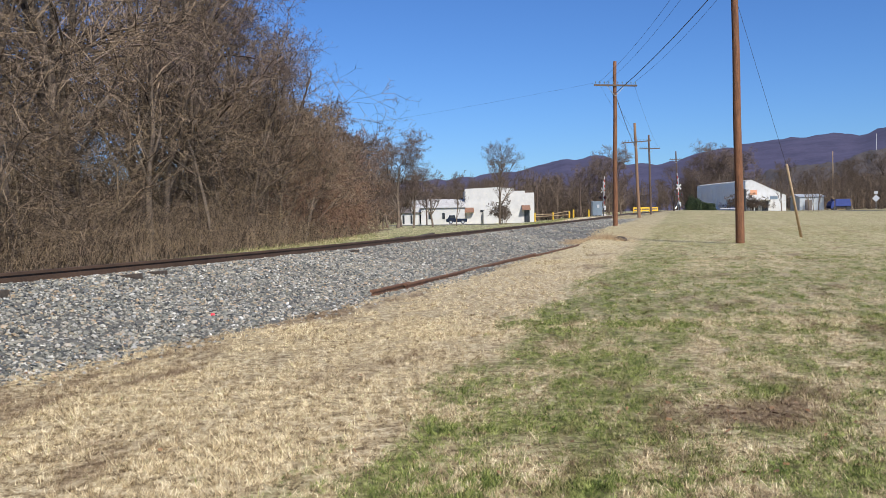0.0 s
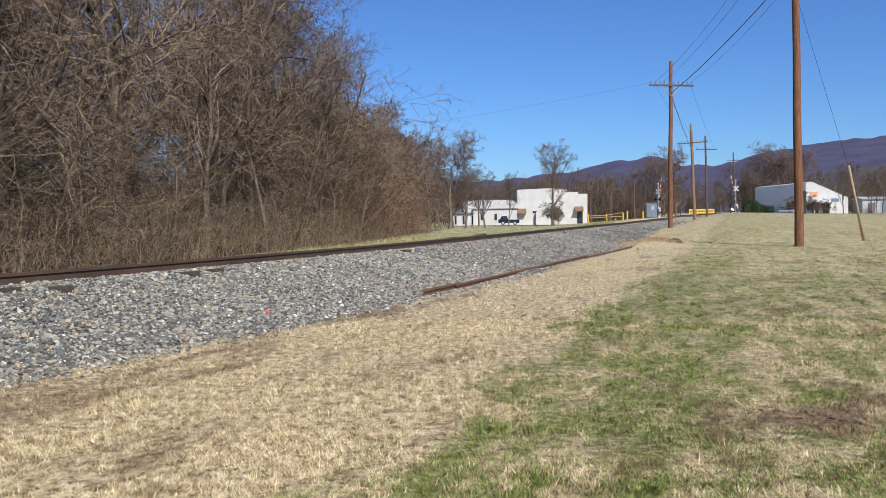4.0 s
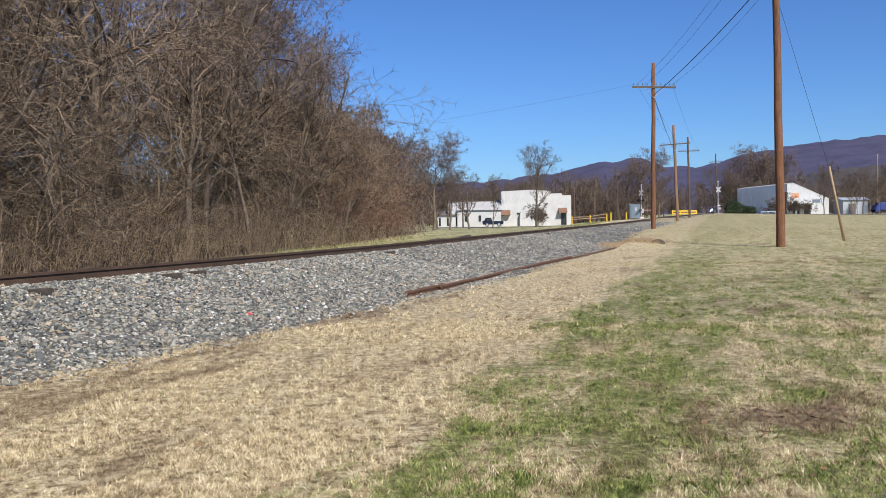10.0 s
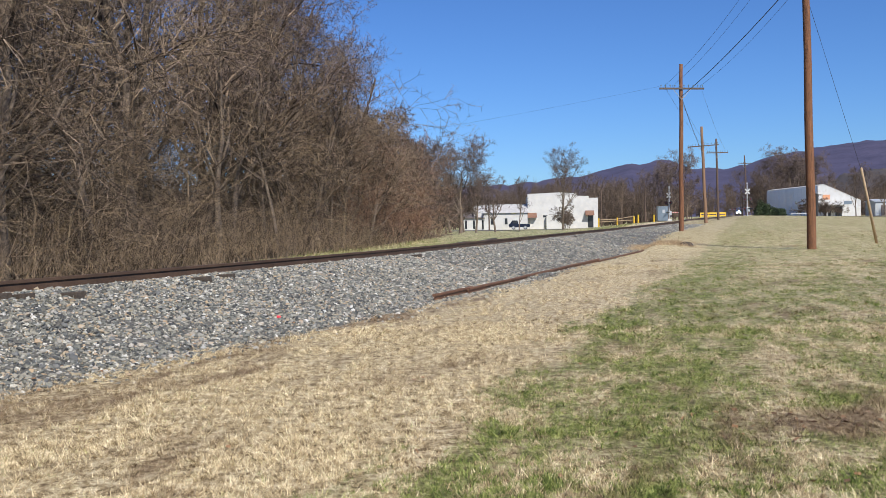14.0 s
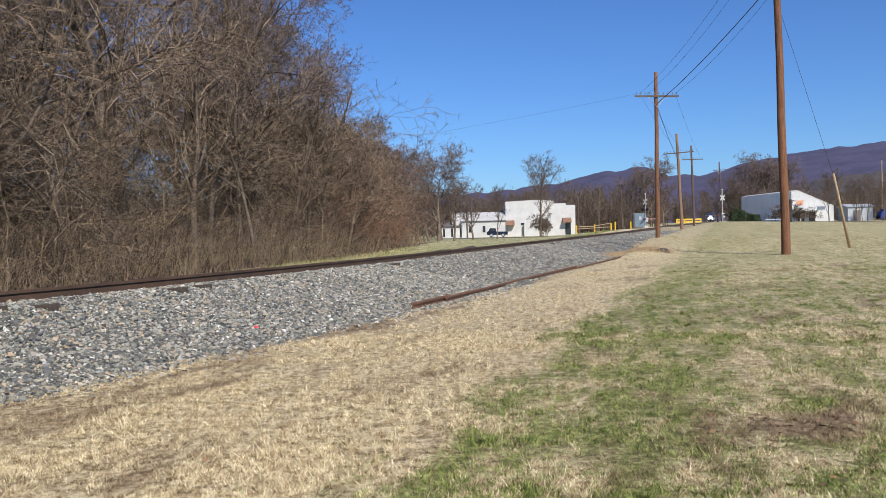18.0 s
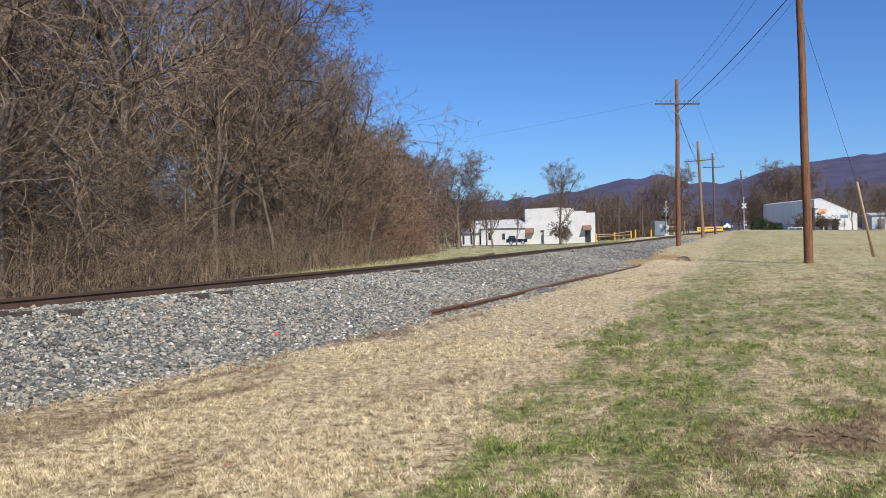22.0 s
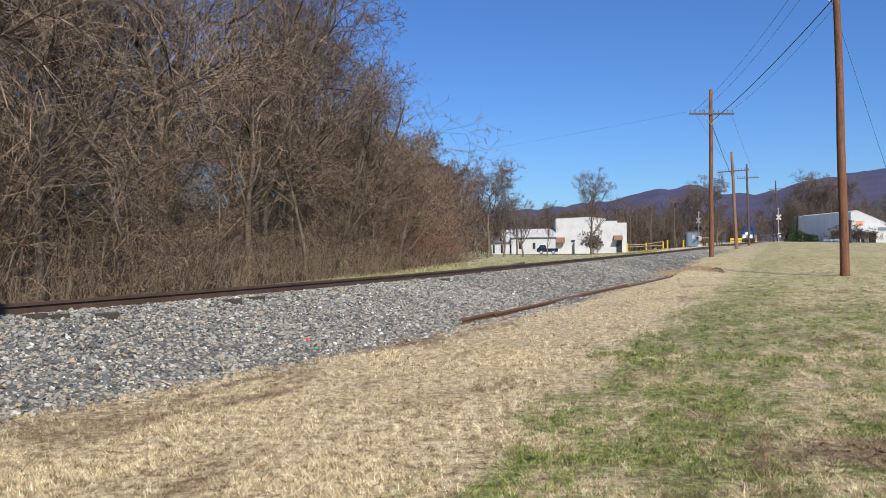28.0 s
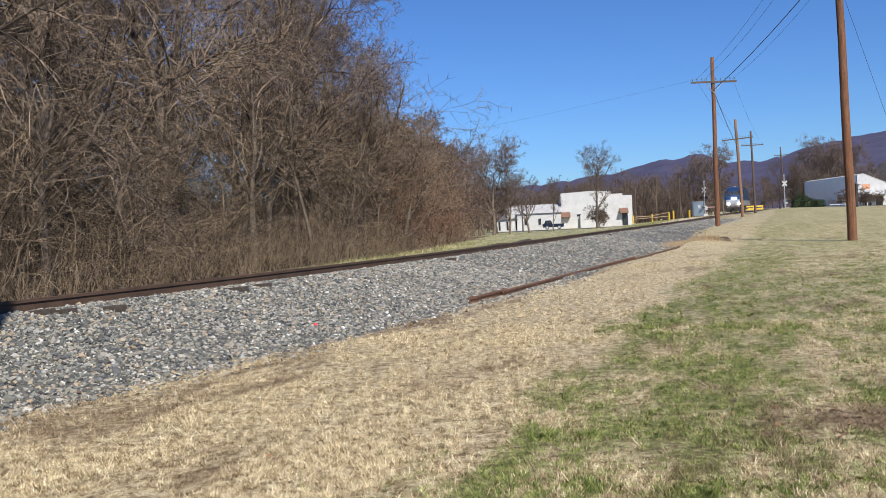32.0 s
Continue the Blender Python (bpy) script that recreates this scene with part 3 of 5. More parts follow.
def scatter(n, y0, y1, q0, q1, s0, s1):
    y = y0 + (y1 - y0) * rng.random(n) ** 1.25
    q = rng.uniform(q0, q1, n)
    q = np.where(q > 3.4, q + rng.normal(0, 0.25, n) * (rng.random(n) > 0.5), q)
    z = np.maximum(bed_z(q, y), ground_z(rail_x(y) + q / 0.96, y)) + 0.004
    keep = ~((np.abs(q) < 0.09) | (np.abs(q + 1.5) < 0.09))
    s = rng.uniform(s0, s1, n) * rng.choice([0.7, 1.0, 1.0, 1.35], n)
    return (rail_x(y) + q / 0.96)[keep], y[keep], z[keep], s[keep]


sets = [scatter(43000, 5.5, 22, 0.1, 3.75, 0.019, 0.046), scatter(16000, 19, 42, 0.1, 3.7, 0.026, 0.048), scatter(10500, 38, 95, 0.1, 3.75, 0.034, 0.058), scatter(2500, 5, 60, -2.6, -0.1, 0.04, 0.07)]
v, f = stones(rng, *[np.concatenate([s[k] for s in sets]) for k in range(4)])
loose = new("loose_stones", mesh_np("loose_stones", v, f, M_STONE))
loose.parent = ballast
tagged(loose, "grey crushed stones, some tan or white", kind="stuff")

rs = random.Random(31)
kinds = []
for k in range(8):
    bm = bmesh.new()
    bmesh.ops.create_icosphere(bm, subdivisions=1, radius=1.0)
    for vt in bm.verts:
        vt.co *= rs.uniform(0.72, 1.18)
        vt.co.z *= 0.62
        vt.co.x *= 1.15
    kinds.append(from_bm("stone", bm, M_LONESTONE))
for k in range(300):
    y = 6.5 + 9.5 * rs.random() ** 1.3
    q = rs.uniform(0.4, 3.7)
    if k == 0:
        y, q = 9.0, 3.1
    sc = rs.choice((0.026, 0.032, 0.038, 0.046)) * (1.5 if k == 0 else 1.0)
    ob = new("stone", kinds[k % 8])
    ob.parent = ballast
    zz = max(float(bed_z(q, y)), 0.0) + sc * 0.45
    ob.matrix_basis = pose(float(rail_x(y)) + q / 0.96, y, zz, rs.uniform(-35, 35), rs.uniform(-35, 35), rs.uniform(0, 360)) @ Matrix.Diagonal((sc, sc * rs.uniform(0.7, 1.1), sc, 1))

# ---- scrap rails lying at the toe of the ballast ----
def scrap(label, a, b, sink):
    t = thing("scrap_rail", label, "steel rail", "scrap rails beside the track")
    steps = [Vector(a).lerp(Vector(b), i / 12) for i in range(13)]
    pts = [Vector((p.x, p.y, float(max(ground_z(p.x, p.y), 0)) + 0.15 - sink + 0.004 * math.sin(i * 1.7))) for i, p in enumerate(steps)]
    part("rail", sweep([(u * 0.95, w) for u, w in RAIL_PROFILE], pts, M_SCRAP, "rail"), None, t)
    cap = bmesh.new()
    cap.faces.new([cap.verts.new(tuple(pts[0] + Vector((u * 0.95, 0, w)))) for u, w in RAIL_PROFILE])
    part("cut_end", cap, M_SCRAP, t)
    return t


scrap("short dark-rusted rail lying half sunk in the dry grass", (-1.4, 16.5), (-0.75, 18.4), 0.02)
scrap("long dark-rusted rail lying along the foot of the ballast", (-0.8, 18.0), (3.3, 30.4), 0.03)
scrap("dark-rusted rail partly buried in dry grass beside the ballast", (3.25, 30.1), (6.2, 38.8), 0.08)

# ---- utility poles ----
def insulator(parent, p):
    bm = rodded(p, p + Vector((0, 0, 0.12)), 0.015, 0.015, 6)
    rod(bm, p + Vector((0, 0, 0.1)), p + Vector((0, 0, 0.2)), 0.045, 0.035, 8)
    part("insulator", bm, M_GLASSPIN, parent)


def pole_thing(label, base, top, r0, r1, mat, arms=(), pins=10, braces=True):
    """arms: pairs of ends. The pole leans from base to top."""
    base, top = Vector(base), Vector(top)
    t = thing("utility_pole", label, "utility pole", "wooden utility poles along the track", base)
    bm = bmesh.new()
    n = 9
    d = top - base
    pts = [d * (i / n) + Vector((math.sin(i * 1.3) * 0.018 * (0 < i < n), math.cos(i * 0.9) * 0.012 * (0 < i < n), 0)) for i in range(n + 1)]
    pts[0].z = -0.4
    rings = []
    for i, p in enumerate(pts):
        r = r0 + (r1 - r0) * i / n
        rings.append([bm.verts.new((p.x + r * math.cos(a * math.pi / 7), p.y + r * math.sin(a * math.pi / 7), p.z)) for a in range(14)])
    for i in range(n):
        for a in range(14):
            bm.faces.new((rings[i][a], rings[i][(a + 1) % 14], rings[i + 1][(a + 1) % 14], rings[i + 1][a]))
    bm.faces.new(rings[-1])
    part("shaft", bm, mat, t, smooth=True)
    for a, b in arms:
        a, b = Vector(a) - base, Vector(b) - base
        mid, along = (a + b) / 2, (b - a)
        m = Matrix.Translation(mid - Vector((0, r1 + 0.03, 0))) @ along.to_track_quat("X", "Z").to_matrix().to_4x4()
        bm = bmesh.new()
        bmesh.ops.create_cube(bm, size=1, matrix=m @ Matrix.Diagonal((along.length, 0.095, 0.12, 1)))
        arm = part("crossarm", bm, M_ARM, t)
        for k in range(pins):
            u = (k + 0.5) / pins if pins < 9 else ((k + 0.35) / (pins - 0.3))
            if abs(u - 0.5) > 0.05:
                insulator(arm, m @ Vector(((u - 0.5) * along.length, 0, 0.06)))
        if braces:
            for sgn in (-1, 1):
                part("brace", rodded(m @ Vector((sgn * along.length * 0.2, -0.03, -0.05)), mid + Vector((0, -r1 - 0.02, -0.75)), 0.018, 0.018, 6), M_GALV, t)
    return t


P1B, P1T = (13.48, 38.56, 0.0), (13.12, 38.3, 13.1)
pole_a = pole_thing("tall reddish-brown wooden utility pole leaning slightly, standing in grass", P1B, P1T, 0.2, 0.14, M_POLE, [((11.3, 38.2, 12.6), (14.2, 38.4, 12.6))], 8)
bm = boxed(0.2, -0.06, 1.95, 0.09, 0.12, 1.0, bevel=0.01)
part("conduit_cover", bm, M_BLACK, pole_a, "black cable guard")
P2T = (12.24, 60, 12.0)
pole_thing("dark brown wooden telegraph pole with one long ten-pin crossarm", (12.18, 60, 0.45), P2T, 0.17, 0.12, M_POLE, [((10.72, 59.9, 10.34), (13.77, 60.1, 10.28))])
pole_thing("grey-brown leaning utility pole with a sagging crossarm", (23.1, 100, 0.4), (22.66, 100, 11.75), 0.2, 0.15, M_POLE3, [((21.04, 99.9, 9.41), (24.55, 100.1, 9.65))])
pole_thing("dark wooden telegraph pole with two short crossarms", (30.36, 124, 0.5), (30.12, 124, 12.43), 0.18, 0.13, M_POLEGREY, [((28.71, 123.9, 10.42), (31.74, 124.1, 10.45))])
pole_thing("distant grey utility pole with a crossarm beyond the crossing", (46.0, 166, 0.9), (45.57, 166, 12.84), 0.17, 0.12, M_POLEGREY, [((44.3, 166, 11.22), (46.8, 166, 11.29))], 6)
pole_thing("tall thin bare pole beside a row of trees", (73.37, 160, 0.7), (73.33, 160, 11.92), 0.1, 0.07, M_STUB)
stub = thing("guy_stub", "pale leaning wooden stub post holding a guy wire", "post", at=(18.75, 44.28, 0))
part("shaft", rodded((0, 0, -0.4), (-1.7, -2.1, 3.72), 0.075, 0.055, 10), M_STUB, stub, smooth=True)


def wire(name, label, pts, r, sag=0.0):
    """One hanging wire from point to point."""
    cu = bpy.data.curves.new(name, "CURVE")
    cu.dimensions, cu.bevel_depth, cu.bevel_resolution = "3D", r, 1
    for a, b in zip(pts[:-1], pts[1:]):
        sp = cu.splines.new("POLY")
        sp.points.add(16)
        for i in range(17):
            u = i / 16
            p = Vector(a).lerp(Vector(b), u)
            sp.points[i].co = (p.x, p.y, p.z - 4 * sag * u * (1 - u), 1)
    cu.materials.append(M_WIRE)
    return tagged(new(name, cu), label, "wire", "overhead wires")


P1A = (13.0, 38.3, 12.0)
wire("cable", "thick black overhead cable between poles", [P1A, (12.2, 59.8, 9.75), (22.75, 99.8, 8.7)], 0.022, 0.25)
for u in (0.12, 0.3, 0.93):
    a = Vector((11.3, 38.2, 12.8)).lerp(Vector((14.2, 38.4, 12.8)), u)
    b = Vector((10.72, 59.9, 10.55)).lerp(Vector((13.77, 60.1, 10.5)), u)
    c = Vector((28.71, 123.9, 10.6)).lerp(Vector((31.74, 124.1, 10.65)), u)
    wire("wire", "thin overhead line wire", [a, b, c], 0.008, 0.45)
wire("wire", "thin service wire running off over the woods", [(10.75, 59.9, 10.5), (-40, 90, 7.5)], 0.0045, 0.6)
wire("wire", "thin guy wire from pole to leaning stub", [(12.8, 38.3, 12.3), (17.05, 42.2, 3.65)], 0.009)


# ---- bare trees and brush ----
def spikes(segs):
    """Thin three-sided twigs that run to a point."""
    v, f = tubes(segs, 3)
    n = len(segs)
    v = v.reshape(n, 6, 3)
    tip = v[:, 3:].mean(1, keepdims=True)
    v = np.concatenate([v[:, :3], tip], 1).reshape(-1, 3)
    f = np.array([(0, 1, 3), (1, 2, 3), (2, 0, 3)])[None] + (np.arange(n) * 4)[:, None, None]
    return v, f.reshape(-1, 3)


def tubes(segs, sides):
    """Tapered bars from rows of x0 y0 z0 x1 y1 z1 r0 r1."""
    s = np.asarray(segs, float)
    a, b, r0, r1 = s[:, :3], s[:, 3:6], s[:, 6], s[:, 7]
    d = b - a
    d /= np.maximum(np.linalg.norm(d, axis=1), 1e-6)[:, None]
    ref = np.where(np.abs(d[:, 2:3]) > 0.9, np.array([[1.0, 0, 0]]), np.array([[0, 0, 1.0]]))
    u = np.cross(d, ref)
    u /= np.linalg.norm(u, axis=1)[:, None]
    w = np.cross(d, u)
    ang = np.arange(sides) * 2 * math.pi / sides
    ring = np.cos(ang)[None, :, None] * u[:, None, :] + np.sin(ang)[None, :, None] * w[:, None, :]
    v = np.concatenate([a[:, None] + ring * r0[:, None, None], b[:, None] + ring * r1[:, None, None]], 1)
    j = np.arange(sides)
    f = np.stack([j, (j + 1) % sides, (j + 1) % sides + sides, j + sides], -1)
    f = f[None] + (np.arange(len(s)) * 2 * sides)[:, None, None]
    return v.reshape(-1, 3), f.reshape(-1, 4)


def unit(v):
    return v / (np.linalg.norm(v) + 1e-9)


def grow(rng, segs, p, d, length, r, level, plan, wob=0.13):
    """One limb with its side limbs. plan: per level (steps, children, length share, spread, upward pull)."""
    steps, kids, share, spread, pull = plan[level]
    step = length / steps
    pts = [p]
    for i in range(steps):
        d = unit(d + rng.normal(0, wob + 0.05 * level, 3) + np.array([0, 0, pull * 0.12 * (1.0 if pull > 0 else 2.0 * i / steps)]))
        q = p + d * step
        ra, rb = r * (1 - 0.75 * i / steps), r * (1 - 0.75 * (i + 1) / steps)
        last = level + 3 == len(plan) and i == steps - 1
        segs.append((*p, *q, max(ra, plan[-1]), 0.0 if last else max(rb, plan[-1])))
        p = q
        pts.append((p, d, rb))
    if kids:
        for k in range(kids):
            u = rng.uniform(0.25 if level else plan[-2], 1.0)
            i = min(int(u * steps), steps - 1)
            q, dd, rb = pts[i + 1]
            side = unit(np.cross(dd, rng.normal(size=3)))
            nd = unit(dd * (1 - spread) + side * spread + np.array([0, 0, 0.15 * pull]))
            grow(rng, segs, q, nd, length * share * rng.uniform(0.65, 1.15) * (1.15 - 0.5 * u), max(rb * 0.62, plan[-1]), level + 1, plan, wob)


def tree_meshes(seed, h, r, plan, mats, lean=0.05, wob=0.13):
    rng = np.random.default_rng(seed)
    segs = []
    d = unit(np.array([rng.normal(0, lean), rng.normal(0, lean), 1.0]))
    grow(rng, segs, np.array([0.0, 0, -0.15]), d, h, r, 0, plan, wob)
    s = np.array(segs)
    thick = np.maximum(s[:, 6], s[:, 7]) > r * 0.3
    v, f = tubes(s[thick], 7)
    trunk = mesh_np("trunk", v, f, mats[0], True)
    return trunk, twig_mesh("crown", s[~thick], mats[1])


def twig_mesh(name, s, mat):
    tip = s[:, 7] == 0
    v, f = tubes(s[~tip], 3)
    w, g = spikes(s[tip])
    tri = np.concatenate([f[:, (0, 1, 2)], f[:, (0, 2, 3)], g + len(v)])
    return mesh_np(name, np.concatenate([v, w]), tri, mat)


def make_tree(name, label, category, group, meshes):
    t = thing(name, label, category, group)
    for n, me in zip(("trunk", "crown"), meshes):
        part(n, me, None, t)
    return t


# steps, children, length share, spread, upward pull; then the lowest share of the trunk that bears limbs, and the finest radius
PLAN_TREE = [(9, 18, 0.42, 0.55, 0.4), (6, 9, 0.45, 0.55, 0.3), (4, 6, 0.5, 0.55, -0.4), (2, 4, 0.6, 0.6, 0.0), (1, 0, 0, 0, 0), 0.14, 0.005]
PLAN_TREE2 = [(9, 14, 0.5, 0.42, 0.7), (6, 10, 0.42, 0.5, 0.4), (4, 6, 0.45, 0.55, 0.0), (2, 4, 0.6, 0.6, 0.0), (1, 0, 0, 0, 0), 0.12, 0.005]
PLAN_CANOPY = [(8, 16, 0.52, 0.6, 0.35), (8, 14, 0.4, 0.5, -0.1), (4, 10, 0.42, 0.55, 0.2), (2, 9, 0.42, 0.6, 0.1), (1, 0, 0, 0, 0), 0.26, 0.006]
PLAN_MOUND = [(7, 18, 0.5, 0.5, 0.7), (5, 12, 0.45, 0.5, 0.6), (3, 8, 0.45, 0.5, 0.3), (1, 8, 0.6, 0.55, 0.2), (1, 0, 0, 0, 0), 0.08, 0.007]
PLAN_SPREAD = [(6, 14, 0.78, 0.55, 0.6), (7, 13, 0.38, 0.5, 0.5), (4, 9, 0.5, 0.5, 0.5), (2, 7, 0.9, 0.5, 0.3), (1, 0, 0, 0, 0), 0.18, 0.0075]
PLAN_FAR = [(7, 22, 0.42, 0.5, 0.7), (4, 13, 0.45, 0.5, 0.5), (2, 12, 0.9, 0.6, 0.3), (1, 0, 0, 0, 0), 0.12, 0.008]
PLAN_SHRUB = [None, (5, 6, 0.45, 0.55, -0.5), (2, 5, 0.62, 0.6, 0.0), (1, 0, 0, 0, 0), 0.12, 0.006]


def shrub_mesh(seed, h, stems, mat, droop, fine=0.0038):
    rng = np.random.default_rng(seed)
    segs, chains = [], []
    plan = [(9, 9, 0.42, 0.5, droop), *PLAN_SHRUB[1:-1], fine]
    for k in range(stems):
        a = rng.uniform(0, 2 * math.pi)
        b = np.array([math.cos(a), math.sin(a), 0]) * rng.uniform(0.05, 0.7)
        d = unit(np.array([b[0] * 0.6 + rng.normal(0, 0.18), b[1] * 0.6 + rng.normal(0, 0.18), 1.0]))
        mine = []
        grow(rng, mine, b - np.array([0, 0, 0.1]), d, h * rng.uniform(0.6, 1.2), rng.uniform(0.009, 0.018), 0, plan, 0.16)
        lead, segs_here = mine[:plan[0][0]], mine[plan[0][0]:]
        chains.append([(*q[:3], q[6]) for q in lead] + [(*lead[-1][3:6], lead[-1][7])])
        segs += segs_here
    s = np.array(segs)
    return [chain("stem", c, mat) for c in chains], twig_mesh("crown", s, mat)


def chain(name, rows, mat, sides=5):
    """One unbroken bent stem from rows of x y z r."""
    p = np.array(rows)
    ang = np.arange(sides) * 2 * math.pi / sides
    ring = np.stack([np.cos(ang), np.sin(ang), np.zeros(sides)], -1)
    v = (p[:, None, :3] + ring[None] * p[:, None, 3:4]).reshape(-1, 3)
    j = np.arange(sides)
    f = np.stack([j, (j + 1) % sides, (j + 1) % sides + sides, j + sides], -1)
    f = f[None] + (np.arange(len(p) - 1) * sides)[:, None, None]
    return mesh_np(name, v, f.reshape(-1, 4), mat, True)


def bushy(t, meshes):
    for me in meshes[0]:
        part("stem", me, None, t)
    part("crown", meshes[1], None, t)


def wood_edge(y):
    """Where the woods end towards the track."""
    y = np.asarray(y, float)
    return -14.4 + 0.173 * np.minimum(y, 45) + 0.07 * np.clip(y - 45, 0, None) + 1.3 * ss(34, 16, y)


def stand(x, y):
    return float(max(ground_z(x, y), -1.0))


rw = random.Random(21)
woods = [make_tree("bare_tree", "leafless grey-brown tree with fine twigs in a dense wood", "tree", "trees of the wood", tree_meshes(40 + k, 9.6 + 0.4 * (k % 3), 0.12 + 0.025 * (k % 3), PLAN_TREE if k % 2 else PLAN_TREE2, (M_BARK, M_TWIG), 0.08)) for k in range(5)]
spots = []
for y0, depth, sc in [(13, 2, 1.05), (16, 4, 1.2), (19, 1.8, 0.9), (21, 6, 1.25), (24, 2.4, 1.0), (26.5, 7, 1.3), (28, 3.2, 1.1), (31, 1.8, 0.95), (33, 6, 1.3), (35, 3, 1.15), (38, 3, 1.1), (40, 7, 1.3), (42, 4.4, 1.1), (44.5, 4, 0.98), (46.5, 5.5, 1.0), (48, 4.4, 0.95), (45.5, 3.6, 0.9), (47.2, 4, 0.86), (49.2, 5, 0.9), (43.2, 3.4, 0.95), (50, 6, 0.86), (51, 4.6, 0.78), (53, 3.8, 0.64), (54.5, 5, 0.86), (56, 4, 0.58), (58, 4.5, 0.6), (59.5, 3.2, 0.52), (61, 5.5, 0.79), (62.5, 3.0, 0.52), (64, 2.0, 0.46), (65.5, 4.2, 0.54), (57, 2.4, 0.52), (55, 2.6, 0.58), (67.5, 2.4, 0.44), (36, 5, 1.3), (39, 5.4, 1.28), (41, 5.2, 1.3), (43, 6, 1.3), (45, 6.4, 1.25), (47, 7, 1.15), (44.2, 2.4, 0.88), (46, 2.4, 0.82), (48.5, 2.4, 0.76), (50.6, 2.6, 0.72), (42.2, 2.8, 0.95), (40.6, 2.8, 1.0)]:
    spots.append((wood_edge(y0) - depth, y0, sc))
for k in range(3):
    y0 = rw.uniform(14, 66)
    spots.append((float(wood_edge(y0)) - rw.uniform(8, 14), y0, rw.uniform(1.0, 1.35) * (1.0 if y0 < 50 else 0.75)))
for k, (x, y, sc) in enumerate(spots):
    m = pose(x, y, stand(x, y), 0, 0, rw.uniform(0, 360)) @ Matrix.Diagonal((sc * rw.uniform(0.9, 1.1), sc, sc * rw.uniform(0.92, 1.08), 1))
    if k < len(woods):
        woods[k].matrix_basis = m
    else:
        copy_thing(woods[k % len(woods)], m)

canopy = [make_tree("bare_tree", "broad leafless grey tree with fine drooping twigs", "tree", "broad trees of the wood edge", tree_meshes(501 + k, 10.5, 0.19, PLAN_CANOPY, (M_BARK, M_TWIGGREY), 0.1, 0.1)) for k in range(2)]
for k, (x, y, sc) in enumerate(((-11.6, 43.0, 1.12), (-12.4, 37.0, 1.08), (-12.4, 46.8, 0.82), (-14.2, 30.5, 1.1), (-14.2, 42.0, 1.12))):
    m = pose(x, y, stand(x, y), 0, 0, (20, 150, 260, 80, 330)[k]) @ Matrix.Diagonal((sc, sc, sc, 1))
    if k < 2:
        canopy[k].matrix_basis = m
    else:
        copy_thing(canopy[k % 2], m)
mound = [make_tree("bare_tree", "dense rounded leafless tree with pale tan twigs", "tree", "rounded trees of the wood edge", tree_meshes(521 + k, 5.6, 0.1, PLAN_MOUND, (M_BARK, (M_TWIG, M_TWIGGREY)[k]), 0.05, 0.12)) for k in range(2)]
for k, (x, y, sc) in enumerate(((-8.9, 50.5, 1.2), (-8.7, 53.5, 1.16), (-8.2, 57.0, 1.14), (-7.9, 60.5, 1.08), (-7.5, 64.0, 1.0), (-8.9, 55.5, 1.25), (-8.7, 60.0, 1.15), (-8.3, 67.0, 0.95), (-7.7, 47.3, 1.0))):
    m = pose(x, y, stand(x, y), 0, 0, 77 * k) @ Matrix.Diagonal((sc, sc, sc, 1))
    if k < 2:
        mound[k].matrix_basis = m
    else:
        copy_thing(mound[k % 2], m)
snag = make_tree("bare_tree", "grey trunk with bare limbs in a dark gap", "tree", "", tree_meshes(541, 7.4, 0.1, [(9, 16, 0.46, 0.55, 0.3), *PLAN_TREE[1:5], 0.4, 0.005], (M_BARK, M_TWIG), 0.02, 0.07))
snag.matrix_basis = pose(-9.5, 35.2, stand(-9.5, 35.2))
slim = make_tree("bare_tree", "slender pale trunk with thin limbs high up", "tree", "slender trunks in the wood", tree_meshes(551, 9.5, 0.1, [(11, 12, 0.34, 0.4, 0.6), *PLAN_TREE2[1:5], 0.5, 0.005], (M_PALEBARK, M_TWIG), 0.06, 0.07))
for k, (x, y, sc) in enumerate(((-14.3, 24.0, 1.1), (-13.6, 27.6, 1.2), (-15.1, 21.6, 1.1), (-12.8, 30.2, 1.1))):
    m = pose(x, y, stand(x, y), 0, 0, 51 * k) @ Matrix.Diagonal((sc, sc, sc, 1))
    if k == 0:
        slim.matrix_basis = m
    else:
        copy_thing(slim, m)

# the floor of the wood
fy = np.linspace(2, 84, 60)
fu = np.linspace(0, 1, 24)
FU, FY = np.meshgrid(fu, fy)
FX = wood_edge(FY) + 0.5 - 46 * FU + 0.35 * np.sin(FY * 2.1)
FZ = ground_z(FX, FY) + 0.03 - 0.12 * (FU == 0)
idx = np.arange(FX.size).reshape(FX.shape)
quads = np.stack([idx[:-1, :-1], idx[1:, :-1], idx[1:, 1:], idx[:-1, 1:]], -1).reshape(-1, 4)
floor = new("wood_floor", mesh_np("wood_floor", np.stack([FX, FY, FZ], -1).reshape(-1, 3), quads, M_LITTER, True))
tagged(floor, "dark leaf litter on the floor of the wood", "leaf litter", kind="structure")

